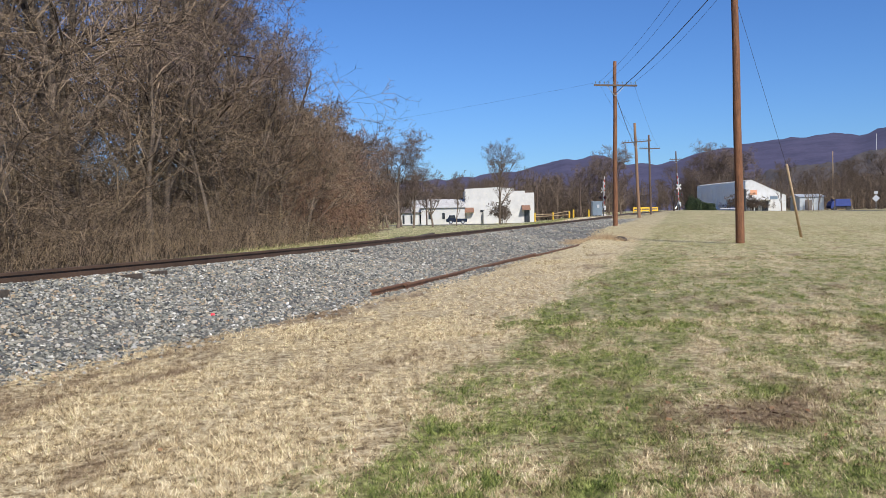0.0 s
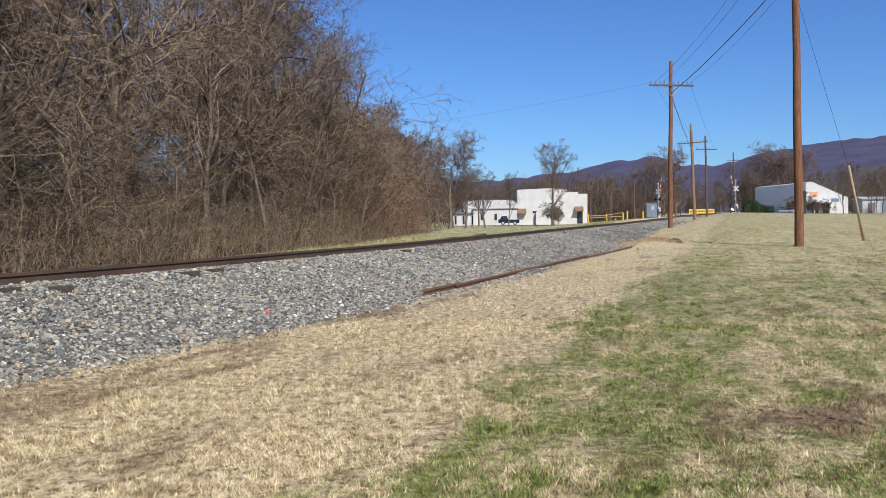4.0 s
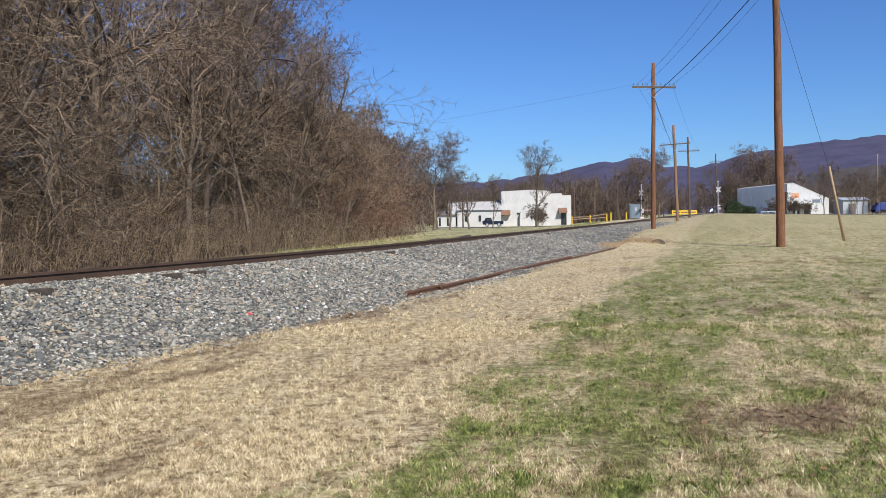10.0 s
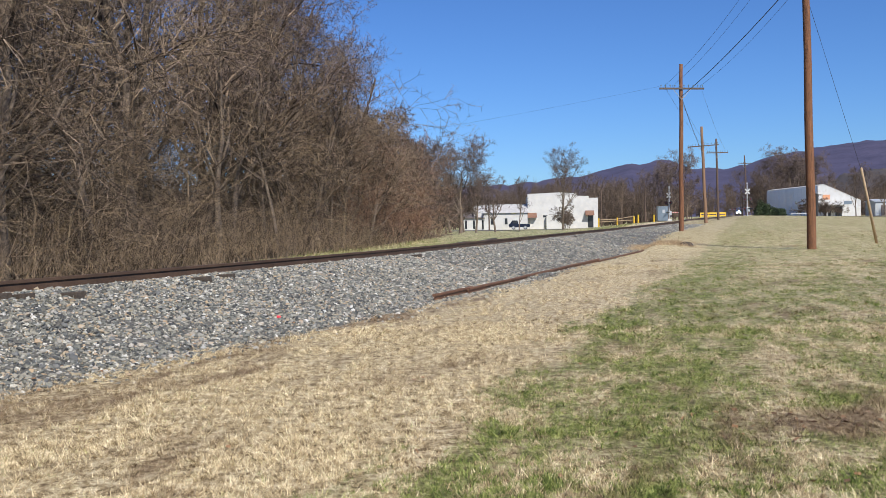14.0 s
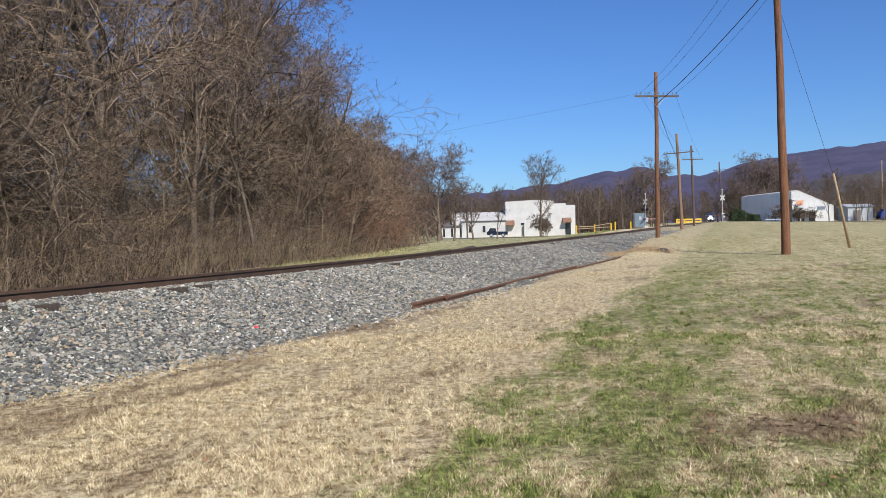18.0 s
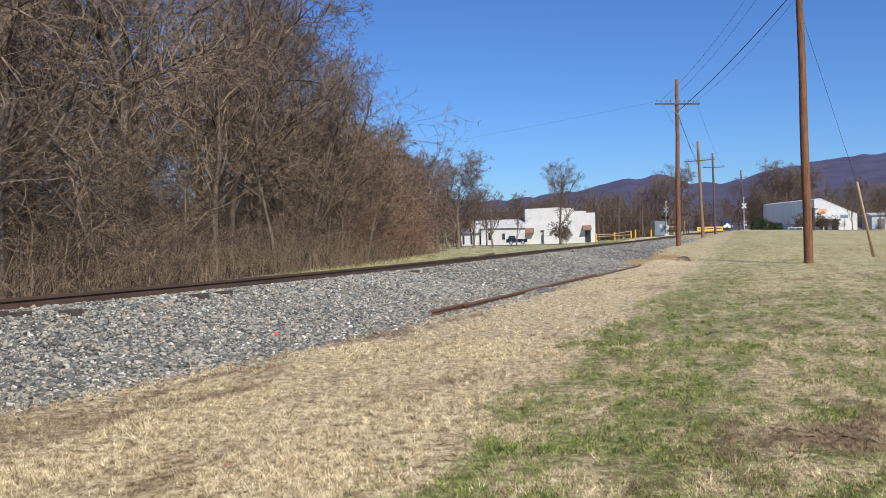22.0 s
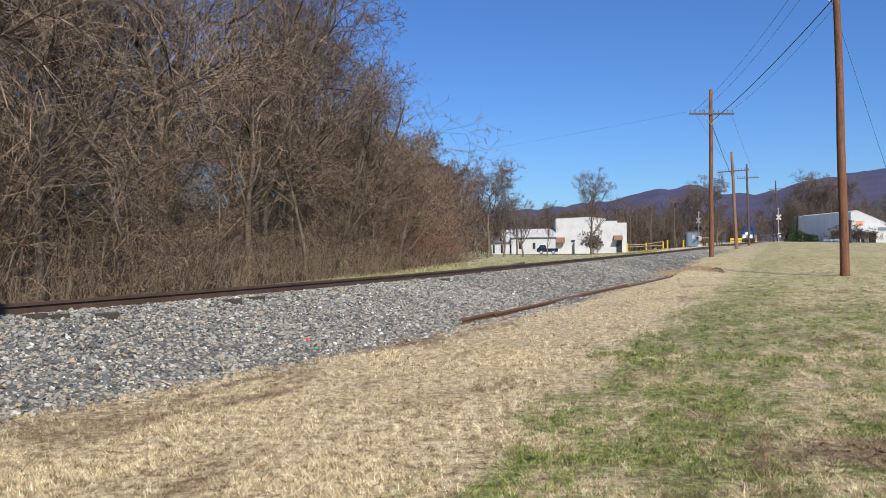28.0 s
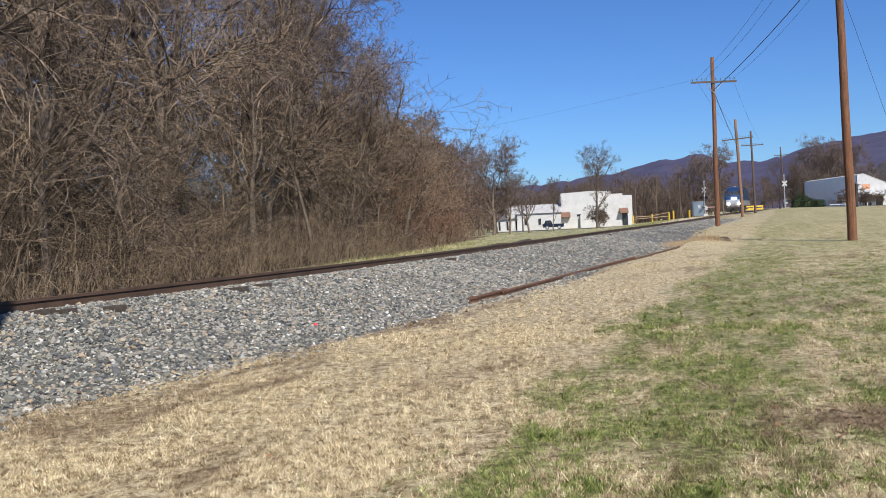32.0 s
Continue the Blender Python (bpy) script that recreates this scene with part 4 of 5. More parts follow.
# the brush in front of the wood
brush = []
for k in range(5):
    t = thing("brush_shrub", "tangled leafless thicket shrub with arching tan stems", "shrub", "brush along the wood")
    bushy(t, shrub_mesh(70 + k, 3.0 + 0.3 * k, 7, (M_TWIGTAN, M_TWIG, M_TWIGTAN, M_TWIGRED, M_TWIGTAN)[k], (-2.2, -1.0, -1.6, -0.6, -2.6)[k]))
    brush.append(t)
tall = []
for k in range(4):
    t = thing("thicket_sapling", "tall tangled leafless thicket with crossing branches", "shrub", "brush along the wood")
    bushy(t, shrub_mesh(170 + k, 5.6, 7, (M_TWIG, M_TWIGTAN, M_TWIG, M_TWIGRED)[k], (-0.9, -1.5, 0.3, -0.3)[k]))
    tall.append(t)
yb, k = 11.0, 0
while yb < 55:
    for row in range(2):
        y = yb + rw.uniform(-0.9, 0.9)
        x = float(wood_edge(y)) - 2.6 - row * 3.2 + rw.uniform(-0.8, 0.8)
        sc = rw.uniform(0.85, 1.25) * (1.0 if y < 47 else 0.68)
        if 30.5 < y < 37.5 and row == 0:
            continue
        m = pose(x, y, stand(x, y), 0, 0, rw.uniform(0, 360)) @ Matrix.Diagonal((sc * 1.25, sc * 1.25, sc * 1.12, 1))
        if k < 4:
            tall[k].matrix_basis = m
        else:
            copy_thing(tall[3 if 44 < y and k % 3 else k % 3], m)
        k += 1
    yb += 2.0 if yb < 45 else 2.8
yb = 10.5
while yb < 67:
    for row in range(3):
        y = yb + rw.uniform(-0.6, 0.6)
        x = float(wood_edge(y)) - 0.6 - row * 1.9 + rw.uniform(-0.6, 0.6)
        sc = (0.66, 1.15, 1.5)[row] * rw.uniform(0.8, 1.25)
        if 32.0 < y < 36.0:
            sc *= 0.6
        if y < 17:
            sc *= 0.72
        red = 45 < y < 64 and row < 2
        k = 3 if red and rw.random() < 0.75 else rw.choice((0, 1, 2, 4))
        m = pose(x, y, stand(x, y), 0, 0, rw.uniform(0, 360)) @ Matrix.Diagonal((sc * 1.1, sc * 1.1, sc, 1))
        if brush[k].get("set"):
            copy_thing(brush[k], m)
        else:
            brush[k].matrix_basis = m
            brush[k]["set"] = 1
    yb += 1.9 if yb < 40 else 2.6
made = np.random.default_rng(8)
n = 6000
y = 9 + 60 * made.random(n) ** 1.1
x = wood_edge(y) - made.gamma(1.6, 1.7, n) + 0.3
z = ground_z(x, y) - 0.05
h = made.uniform(0.6, 3.4, n) * ss(-1, 2.5, wood_edge(y) - x + 0.6)
a = made.uniform(0, 2 * math.pi, n)
bend = made.uniform(0.1, 1.5, n) * h
mid = np.stack([x + np.cos(a) * bend * 0.35, y + np.sin(a) * bend * 0.35, z + h * 0.6], -1)
end = np.stack([x + np.cos(a) * bend, y + np.sin(a) * bend, z + h * made.uniform(0.75, 1.05, n)], -1)
r = made.uniform(0.004, 0.009, n)
base = np.stack([x, y, z], -1)
cane = np.concatenate([np.column_stack([base, mid, r, r * 0.8]), np.column_stack([mid, end, r * 0.8, np.zeros(n)])])
under = new("undergrowth", twig_mesh("undergrowth", cane, M_TWIG))
tagged(under, "dense dry canes and saplings filling the edge of the wood", "undergrowth", kind="stuff")

# the dim stems deeper in the wood
n = 5200
y = 11 + 58 * made.random(n)
x = wood_edge(y) - made.uniform(4.5, 24, n)
base = np.stack([x, y, ground_z(x, y) - 0.05], -1)
h = made.uniform(1.5, 5.4, n)
a, bend = made.uniform(0, 2 * math.pi, n), made.uniform(0.05, 0.5, n) * h
mid = base + np.stack([np.cos(a) * bend * 0.3, np.sin(a) * bend * 0.3, h * 0.55], -1)
end = base + np.stack([np.cos(a) * bend, np.sin(a) * bend, h], -1)
r = made.uniform(0.012, 0.045, n)
fork = mid + np.stack([np.cos(a + 2.2) * bend * 0.8, np.sin(a + 2.2) * bend * 0.8, h * 0.4], -1)
cane = np.concatenate([np.column_stack([base, mid, r, r * 0.8]), np.column_stack([mid, end, r * 0.8, np.zeros(n)]), np.column_stack([mid, fork, r * 0.6, np.zeros(n)])])
tagged(new("saplings", twig_mesh("saplings", cane, M_BARK)), "close-set grey-brown saplings deep in the wood", "undergrowth", kind="stuff")

# ---- far trees ----
far_kinds = [make_tree("far_tree", "leafless grey-brown tree in a belt of woodland", "tree", "far woodland", tree_meshes(140 + k, 9.0, 0.16, PLAN_FAR, (M_BARK, M_FAR), 0.06)) for k in range(4)]
far_spots = []


def far_woods(n, x0, x1, y0, y1, h0, h1, seed, name, label, girth=1.0):
    """A belt of many slender bare trees, joined: trunks, limbs and twigs."""
    rng = np.random.default_rng(seed)
    x, y = rng.uniform(x0, x1, n), rng.uniform(y0, y1, n)
    ok = ((np.abs(off(x, y) + 0.75) > 6.0) & (np.abs(x / y - 0.27) > 0.017)) | (y > 660)
    x, y = x[ok], y[ok]
    n = len(x)
    h = rng.uniform(h0, h1, n) * (1 + 0.2 * np.sin(x * 0.11 + seed))
    base = np.stack([x, y, ground_z(x, y) - 0.1], -1)
    top = base + np.stack([rng.normal(0, 0.4, n), rng.normal(0, 0.4, n), h], -1)
    trunk = np.column_stack([base, top, np.full(n, 0.11 * girth), np.full(n, 0.03 * girth)])
    k = 22
    u = rng.uniform(0.06, 0.98, (n, k))
    p = base[:, None] + (top - base)[:, None] * u[..., None]
    a = rng.uniform(0, 2 * math.pi, (n, k))
    ln = (1.15 - 0.75 * u) * rng.uniform(0.15, 0.36, (n, k)) * h[:, None]
    d = np.stack([np.cos(a) * 0.8, np.sin(a) * 0.8, rng.uniform(0.4, 1.2, (n, k))], -1)
    e = p + d * ln[..., None]
    limb = np.column_stack([p.reshape(-1, 3), e.reshape(-1, 3), np.full(n * k, 0.05 * girth), np.zeros(n * k)])
    m = 6
    w = rng.uniform(0.25, 1.0, (n, k, m))
    tp = p[:, :, None] + (e - p)[:, :, None] * w[..., None]
    td = d[:, :, None] * 0.5 + rng.normal(0, 0.6, (n, k, m, 3))
    te = tp + td * (ln[:, :, None] * 0.6)[..., None]
    twig = np.column_stack([tp.reshape(-1, 3), te.reshape(-1, 3), np.full(n * k * m, 0.034 * girth), np.zeros(n * k * m)])
    return tagged(new(name, twig_mesh(name, np.concatenate([trunk, limb, twig]), M_FAR)), label, "woodland", kind="stuff")


belt = far_woods(330, -32.5, 32.5, 182, 226, 6.0, 9.5, 31, "far_woods", "belt of distant brown leafless woodland")
for dx, dy, label in ((-64, 3, "belt of distant brown leafless woodland behind the white buildings"), (98, 4, "belt of distant brown leafless woodland behind the field"), (4, 26, "further belt of distant brown leafless woodland")):
    tagged(copy_thing(belt, pose(dx, dy, 0.3)), label)
far_woods(190, 30, 68, 180, 240, 6.0, 9.5, 45, "far_woods", "brown leafless woodland on both sides of the track")
far_woods(110, 130, 250, 685, 740, 15, 23, 39, "far_woods", "distant leafless woodland where the track leads", 3.2)
far_woods(170, 76, 150, 152, 190, 6.0, 9.5, 33, "far_woods", "leafless woodland behind the field and sheds")
far_woods(90, -30, 6, 158, 180, 5.5, 8.0, 35, "far_woods", "leafless trees behind the white buildings")
scrub = far_woods(130, -32.5, 32.5, 178, 198, 2.6, 5.2, 41, "far_brush", "low brown leafless brush below the distant woods")
copy_thing(scrub, pose(-64, 2, 0))
far_woods(60, 28, 62, 176, 200, 2.6, 5.0, 47, "far_brush", "low brown brush beyond the crossing")
far_woods(120, 62, 150, 150, 168, 2.4, 5.0, 43, "far_brush", "brown leafless brush behind the sheds")
far_woods(70, -28, -8.5, 84, 118, 6.0, 9.0, 37, "far_woods", "grey leafless trees at the far end of the wood")
spread = [make_tree("bare_tree", "spreading leafless grey tree at the end of the wood", "tree", "spreading trees", tree_meshes(601 + k, 6.4, 0.2, PLAN_SPREAD, (M_BARK, M_TWIGGREY), 0.08, 0.1)) for k in range(2)]
for k, (x, y, sc, up) in enumerate(((-5.0, 95, 1.1, 1.0), (-1.2, 106, 0.72, 1.05), (-8.6, 88, 0.78, 1.0), (-8.8, 97, 0.95, 1.0), (38.5, 192, 1.45, 0.98), (41.5, 198, 1.4, 0.98), (34.0, 198, 1.3, 0.95), (54.0, 172, 1.15, 1.0), (57.5, 176, 1.3, 1.0), (36.5, 202, 1.35, 1.0), (62.5, 182, 1.2, 1.0), (84, 178, 1.05, 1.0), (-10.8, 92, 0.88, 1.0), (-7.0, 101, 0.98, 1.0), (-12, 87, 0.75, 1.0), (-6.4, 91, 0.7, 1.0), (-3.4, 100, 0.68, 1.0))):
    m = pose(x, y, stand(x, y), 0, 0, 63 * k) @ Matrix.Diagonal((sc, sc, sc * up, 1))
    if k < 2:
        spread[k].matrix_basis = m
    else:
        t = copy_thing(spread[k % 2], m)
        if y > 150:
            tagged(t, "large leafless tree rising above the distant woods")
far_spots += [(37, 176, 1.1), (40.5, 180, 1.2), (33.5, 182, 1.05), (52, 178, 0.95), (55, 176, 1.05), (58, 180, 1.1), (61, 177, 1.0), (49.5, 182, 0.9), (75, 180, 0.85), (90, 170, 1.0), (97, 165, 1.05), (84, 172, 0.95), (103, 160, 1.05), (80, 168, 0.85)]
far_spots += [(-8.6, 92, 0.75), (-7.6, 99, 0.92), (-9.5, 105, 0.85), (-7.0, 110, 0.75), (-12, 98, 0.8), (-13, 110, 0.85), (-10, 88, 0.64), (-11.5, 84, 0.64), (-16, 92, 0.8), (-5.6, 116, 0.68)]
for k in range(13):
    y = rw.uniform(13, 46)
    far_spots.append((float(wood_edge(y)) - rw.uniform(5, 20), y, rw.uniform(1.0, 1.35) * (1.0 if y < 48 else 0.75)))
first = 0
for x, y, sc in far_spots:
    if abs(off(x, y) + 0.75) < 5.5:
        continue
    m = pose(x, y, stand(x, y), 0, 0, rw.uniform(0, 360)) @ Matrix.Diagonal((sc * rw.uniform(1.0, 1.3), sc * rw.uniform(1.0, 1.3), sc, 1))
    if first < 4:
        far_kinds[first].matrix_basis = m
    else:
        copy_thing(far_kinds[first % 4], m)
    first += 1

PLAN_LONE = [(9, 17, 0.6, 0.36, 1.3), (6, 11, 0.36, 0.4, 1.0), (3, 7, 0.5, 0.4, 0.8), (1, 6, 1.0, 0.45, 0.5), (1, 0, 0, 0, 0), 0.16, 0.008]
lone = make_tree("bare_tree", "tall leafless tree with upswept branches near a white building", "tree", "", tree_meshes(309, 11.2, 0.2, PLAN_LONE, (M_BARK, M_FAR), 0.0, 0.03))
lone.matrix_basis = pose(7.43, 110, 0.15) @ Matrix.Diagonal((0.92, 0.92, 0.65, 1))
for x, y, sc in ((2.1, 128, 0.5), (-4.4, 130, 0.52), (51.8, 130, 0.46), (58.5, 136, 0.42), (63.2, 143, 0.48), (66.8, 145, 0.4), (70.2, 146, 0.5), (61, 140, 0.36)):
    t = make_tree("bare_tree", "small leafless tree beside the buildings", "tree", "small trees by the buildings", [c.data for c in lone.children])
    t.matrix_basis = pose(x, y, stand(x, y), 0, 0, x * 40) @ Matrix.Diagonal((sc, sc, sc, 1))


def bush(label, x, y, r, h, mat, seed, leaves=900, leaf=0.12):
    """A bush of many small leaf clumps round an uneven heap."""
    rng = np.random.default_rng(seed)
    t = thing("bush", label, "bush", "", (x, y, stand(x, y)))
    d = rng.normal(size=(leaves, 3))
    d /= np.linalg.norm(d, axis=1)[:, None]
    d[:, 2] = np.abs(d[:, 2])
    lump = 0.75 + 0.25 * np.sin(d[:, 0] * 5 + seed) * np.cos(d[:, 1] * 4) + rng.uniform(-0.25, 0.12, leaves)
    c = d * lump[:, None] * np.array([r, r, h])
    u, w = rng.normal(size=(leaves, 3)), rng.normal(size=(leaves, 3))
    u, w = u / np.linalg.norm(u, axis=1)[:, None] * leaf, w / np.linalg.norm(w, axis=1)[:, None] * leaf
    v = np.stack([c - u, c + w, c + u, c - w], 1).reshape(-1, 3)
    part("foliage", mesh_np("foliage", v, np.arange(leaves * 4).reshape(-1, 4), mat), None, t)
    part("stem", rodded((0, 0, -0.1), (0, 0, h * 0.5), 0.06, 0.03, 6), M_BARK, t)
    return t


bush("dark green evergreen shrub beside the crossing signal", 37.6, 127.5, 1.6, 2.3, M_EVER, 3, 3600, 0.085)
bush("low dark evergreen shrub beside the road", 39.6, 127, 1.3, 1.3, M_EVER, 4, 2400, 0.08)
far_shrub = thing("twiggy_bush", "dark leafless twiggy bush", "shrub", "bushes by the buildings")
bushy(far_shrub, shrub_mesh(270, 3.0, 8, M_FAR, 0.1, 0.02))
far_shrub.matrix_basis = pose(7.9, 110.9, 0.15)
for k, (x, y, sc) in enumerate(((8.3, 109.8, 0.7),)):
    copy_thing(far_shrub, pose(x, y, stand(x, y), 0, 0, 70 * k) @ Matrix.Diagonal((sc, sc, sc * 1.2, 1)))
for k, (x, y, sc) in enumerate(((47.0, 133, 0.9), (48.3, 132, 0.75), (45.4, 134, 0.6), (46.2, 132.5, 0.7), (47.6, 132, 0.7), (49.4, 131.5, 0.6))):
    b = copy_thing(far_shrub, pose(x, y, stand(x, y), 0, 0, 50 * k) @ Matrix.Diagonal((sc * 1.3, sc * 1.3, sc, 1)))
    tagged(b, "leafless brown bush in front of the metal building", "shrub", "bushes by the metal building")

# ---- road and crossing ----
road_y = 131.0
xs = np.linspace(-90, 200, 80)
rows = []
for x in xs:
    c = road_y - 0.29 * (x - 30)
    for w in (-3.4, -1.2, 1.2, 3.4):
        yy = c + w
        rows.append((x + 0.28 * w, yy, max(float(ground_z(x + 0.28 * w, yy)) + 0.03, float(rail_z(yy)) + 0.02 - 0.06 * abs(float(off(x, yy)) + 0.75) if abs(float(off(x, yy)) + 0.75) < 9 else -9)))
k = np.arange(len(rows)).reshape(-1, 4)
q4 = np.stack([k[:-1, :-1], k[1:, :-1], k[1:, 1:], k[:-1, 1:]], -1).reshape(-1, 4)
road = new("road", mesh_np("road", rows, q4, M_ROAD, True))
tagged(road, "narrow worn asphalt road over a level crossing", "road", kind="structure")


def crossing_signal(label, x, y, z, face, arm_dir, length):
    """A mast with crossbuck, bell, lamps and a lowering arm. Returns the arm, its pivot and heading."""
    t = thing("crossing_signal", label, "crossing signal", "level crossing signals", (x, y, z))
    part("mast", rodded((0, 0, 0), (0, 0, 4.9), 0.075, 0.06, 10), M_GALV, t)
    part("foundation", boxed(0, 0, 0.12, 0.7, 0.7, 0.3, bevel=0.03), M_ROOFG, t)
    buck = thing("crossbuck", "", "")
    buck.parent = t
    for sgn in (-1, 1):
        part("blade", boxed(0, -0.09, 3.75, 0.98, 0.02, 0.19, ry=45 * sgn), M_WHITE, buck)
    buck.matrix_basis = pose(0, 0, 0, 0, 0, face)
    part("bell", rodded((0, 0, 4.9), (0, 0, 5.05), 0.13, 0.05, 10), M_GALV, t)
    part("lamp_bar", boxed(0, -0.1, 2.65, 1.3, 0.05, 0.06, rz=face), M_BLACK, t)
    for sgn in (-1, 1):
        c = pose(0, 0, 0, 0, 0, face) @ Vector((sgn * 0.42, -0.12, 2.65))
        d = pose(0, 0, 0, 0, 0, face) @ Vector((0, -0.06, 0))
        part("backboard", rodded(c, c + d * 0.4, 0.27, 0.27, 18), M_BLACK, t)
        part("lamp", rodded(c + d * 0.5, c + d * 0.9, 0.11, 0.11, 12), M_LAMPRED, t)
    part("gate_box", boxed(0.12, 0.1, 1.15, 0.45, 0.5, 0.6, bevel=0.03), M_GALV, t)
    arm = new("gate_arm", from_bm("gate_arm", boxed(length / 2, 0, 0, length, 0.05, 0.11), M_WHITE))
    arm.parent = t
    for k in range(int(length / 0.8)):
        part("stripe", boxed(0.7 + k * 0.8, 0, 0, 0.4, 0.058, 0.118), M_RED, arm)
    part("counterweight", boxed(-0.7, 0, 0, 1.2, 0.1, 0.2), M_BLACK, arm)
    return arm, (0.0, -0.25, 1.25), arm_dir


ARMS = [crossing_signal("railway crossing signal with white crossbuck, red lamps and striped gate arm", 34.95, 126, 1.15, 12, 108, 4.6),
        crossing_signal("railway crossing signal with crossbuck and striped gate arm beside a cabinet", 23.85, 126, 0.82, -50, 62, 4.6)]
cab = thing("signal_cabinet", "grey-blue steel signal cabinet beside the crossing", "cabinet", "", (22.85, 126, 0.82))
part("body", boxed(0, 0, 1.05, 1.45, 1.2, 2.0, bevel=0.03), M_STEELG, cab)
part("lid", boxed(0, 0, 2.09, 1.6, 1.35, 0.09, bevel=0.02), M_STEELG, cab)
part("door", boxed(0.02, -0.61, 1.1, 1.15, 0.03, 1.7, bevel=0.01), M_STEELG, cab)
part("label_plate", boxed(0.1, -0.635, 1.4, 0.35, 0.015, 0.5), M_GALV, cab)
bar = thing("barrier", "bright yellow steel rail barrier beside the track", "barrier", "", (74.0, 310, 0.5))
for x in (-4.3, -1.4, 1.4, 4.3):
    part("post", boxed(x, 0.12, 1.0, 0.3, 0.2, 2.0), M_YELLOW, bar)
for z in (0.85, 1.75):
    part("rail", boxed(0, 0, z, 9.0, 0.12, 0.52, bevel=0.02), M_YELLOW, bar)
for k, (x, y, h) in enumerate(((15.2, 140, 1.5), (18.2, 140, 1.35), (20.8, 139.5, 1.2), (21.4, 139, 1.35), (23.2, 135, 1.1), (21.7, 126.2, 0.95))):
    b = thing("bollard", "yellow painted steel bollard", "bollard", "yellow bollards", (x, y, stand(x, y)))
    part("post", rodded((0, 0, -0.2), (0, 0, h), 0.13, 0.12, 12), M_YELLOW, b)
fence = thing("rail_fence", "low pale rail fence between yellow bollards", "fence", "", (0, 0, 0))
for a, b in (((15.2, 140, 1.1), (18.2, 140, 1.15)), ((18.2, 140, 1.2), (20.8, 139.5, 1.6)), ((15.2, 140, 0.75), (20.8, 139.5, 1.0))):
    part("rail", rodded(a, b, 0.06, 0.06, 6), M_STUB, fence)
sg = thing("road_sign", "diamond road sign seen from behind beside the field", "sign", "", (61.1, 120, 0.9))
part("post", rodded((0, 0, -0.2), (0, 0, 2.4), 0.03, 0.03, 6), M_GALV, sg)
part("plate", boxed(0, 0, 1.75, 0.75, 0.02, 0.75, ry=45), M_GALV, sg)
part("plate", boxed(0, 0, 2.55, 0.5, 0.02, 0.4), M_GALV, sg)
mail = thing("low_railing", "low pale railing at the roadside", "railing", "", (43.2, 129, 0.95))
for x in (-1.0, 0, 1.0):
    part("post", boxed(x, 0, 0.35, 0.07, 0.07, 0.7), M_WHITE, mail)
part("rail", boxed(0, 0, 0.62, 2.3, 0.06, 0.1), M_WHITE, mail)

# ---- buildings ----
def window(parent, x, y, z, w, h, mat=None):
    f = part("window", boxed(x, y, z, w, 0.08, h), M_WHITE, parent)
    part("pane", boxed(x, y - 0.03, z, w - 0.14, 0.06, h - 0.14), M_DARKGLASS, f)


def awning(parent, x, y, z, w):
    part("awning", prism([(y, z), (y, z + 0.85), (y - 1.2, z)], x - w / 2, x + w / 2, "x"), M_AWNING, parent, "brown hooded awning")


wb = thing("white_building", "white painted two-storey building with stepped parapet and brown awnings", "building", "", (4.0, 150, -0.35))
front = [(0, 0), (12.2, 0), (12.2, 5.3), (10.6, 5.3), (10.6, 5.65), (8.6, 5.65), (8.6, 6.1), (5.7, 6.35), (0, 6.15)]
part("wall", prism(front, 0.0, 0.35, "y"), M_WHITE, wb)
part("side_wall", boxed(0.15, 7.2, 2.95, 0.3, 13.6, 5.9), M_WHITE, wb)
part("side_wall", boxed(12.05, 7.2, 2.5, 0.3, 13.6, 5.0), M_WHITE, wb)
part("rear_wall", boxed(6.1, 14.1, 2.5, 12.2, 0.3, 5.0), M_WHITE, wb)
part("roof", boxed(6.1, 7.2, 5.05, 11.5, 13.5, 0.2), M_ROOFG, wb)
awning(wb, 0.75, -0.03, 2.0, 1.6)
awning(wb, 10.7, -0.03, 2.25, 1.5)
part("door", boxed(0.75, -0.03, 1.0, 0.95, 0.08, 2.0), M_WHITE, wb)
part("door", boxed(10.9, -0.03, 1.2, 0.95, 0.08, 2.1), M_DARKGLASS, wb)
window(wb, 3.1, -0.01, 2.2, 1.0, 0.5)
part("lean_to", prism([(3.2, 0.0), (5.4, 0.0), (5.4, 2.2), (4.3, 2.9), (3.2, 2.2)], -0.9, -0.02, "y"), M_WHITE, wb, "small gabled porch")

low = thing("low_building", "low white building with pale roof and a dark-roofed porch", "building", "", (-7.4, 148, -0.4))
part("wall", boxed(7.5, 4.0, 1.5, 7.6, 8.0, 3.0), M_WHITE, low)
part("wall", boxed(2.2, 4.0, 1.15, 4.6, 6.6, 2.3), M_WHITE, low)
part("roof", prism([(-0.35, 2.95), (4.0, 4.5), (8.35, 2.95)], 3.6, 11.5, "x"), M_ROOFG, low)
part("upper_wall", prism([(0.6, 2.2), (8.0, 2.2), (8.0, 3.1), (4.0, 4.4), (0.6, 3.1)], 2.0, 3.9, "x"), M_WHITE, low)
part("porch_roof", prism([(0.35, 2.2), (4.0, 3.2), (7.6, 2.2), (7.6, 2.1), (0.35, 2.1)], -0.3, 4.7, "x"), M_ROOFD, low)
for x in (0.6, 2.0, 3.6):
    part("opening", boxed(x, 0.68, 1.0, 0.35, 0.06, 1.5), M_DARKGLASS, low)
for x in (5.2, 7.6):
    window(low, x, -0.02, 1.5, 0.6, 1.2)

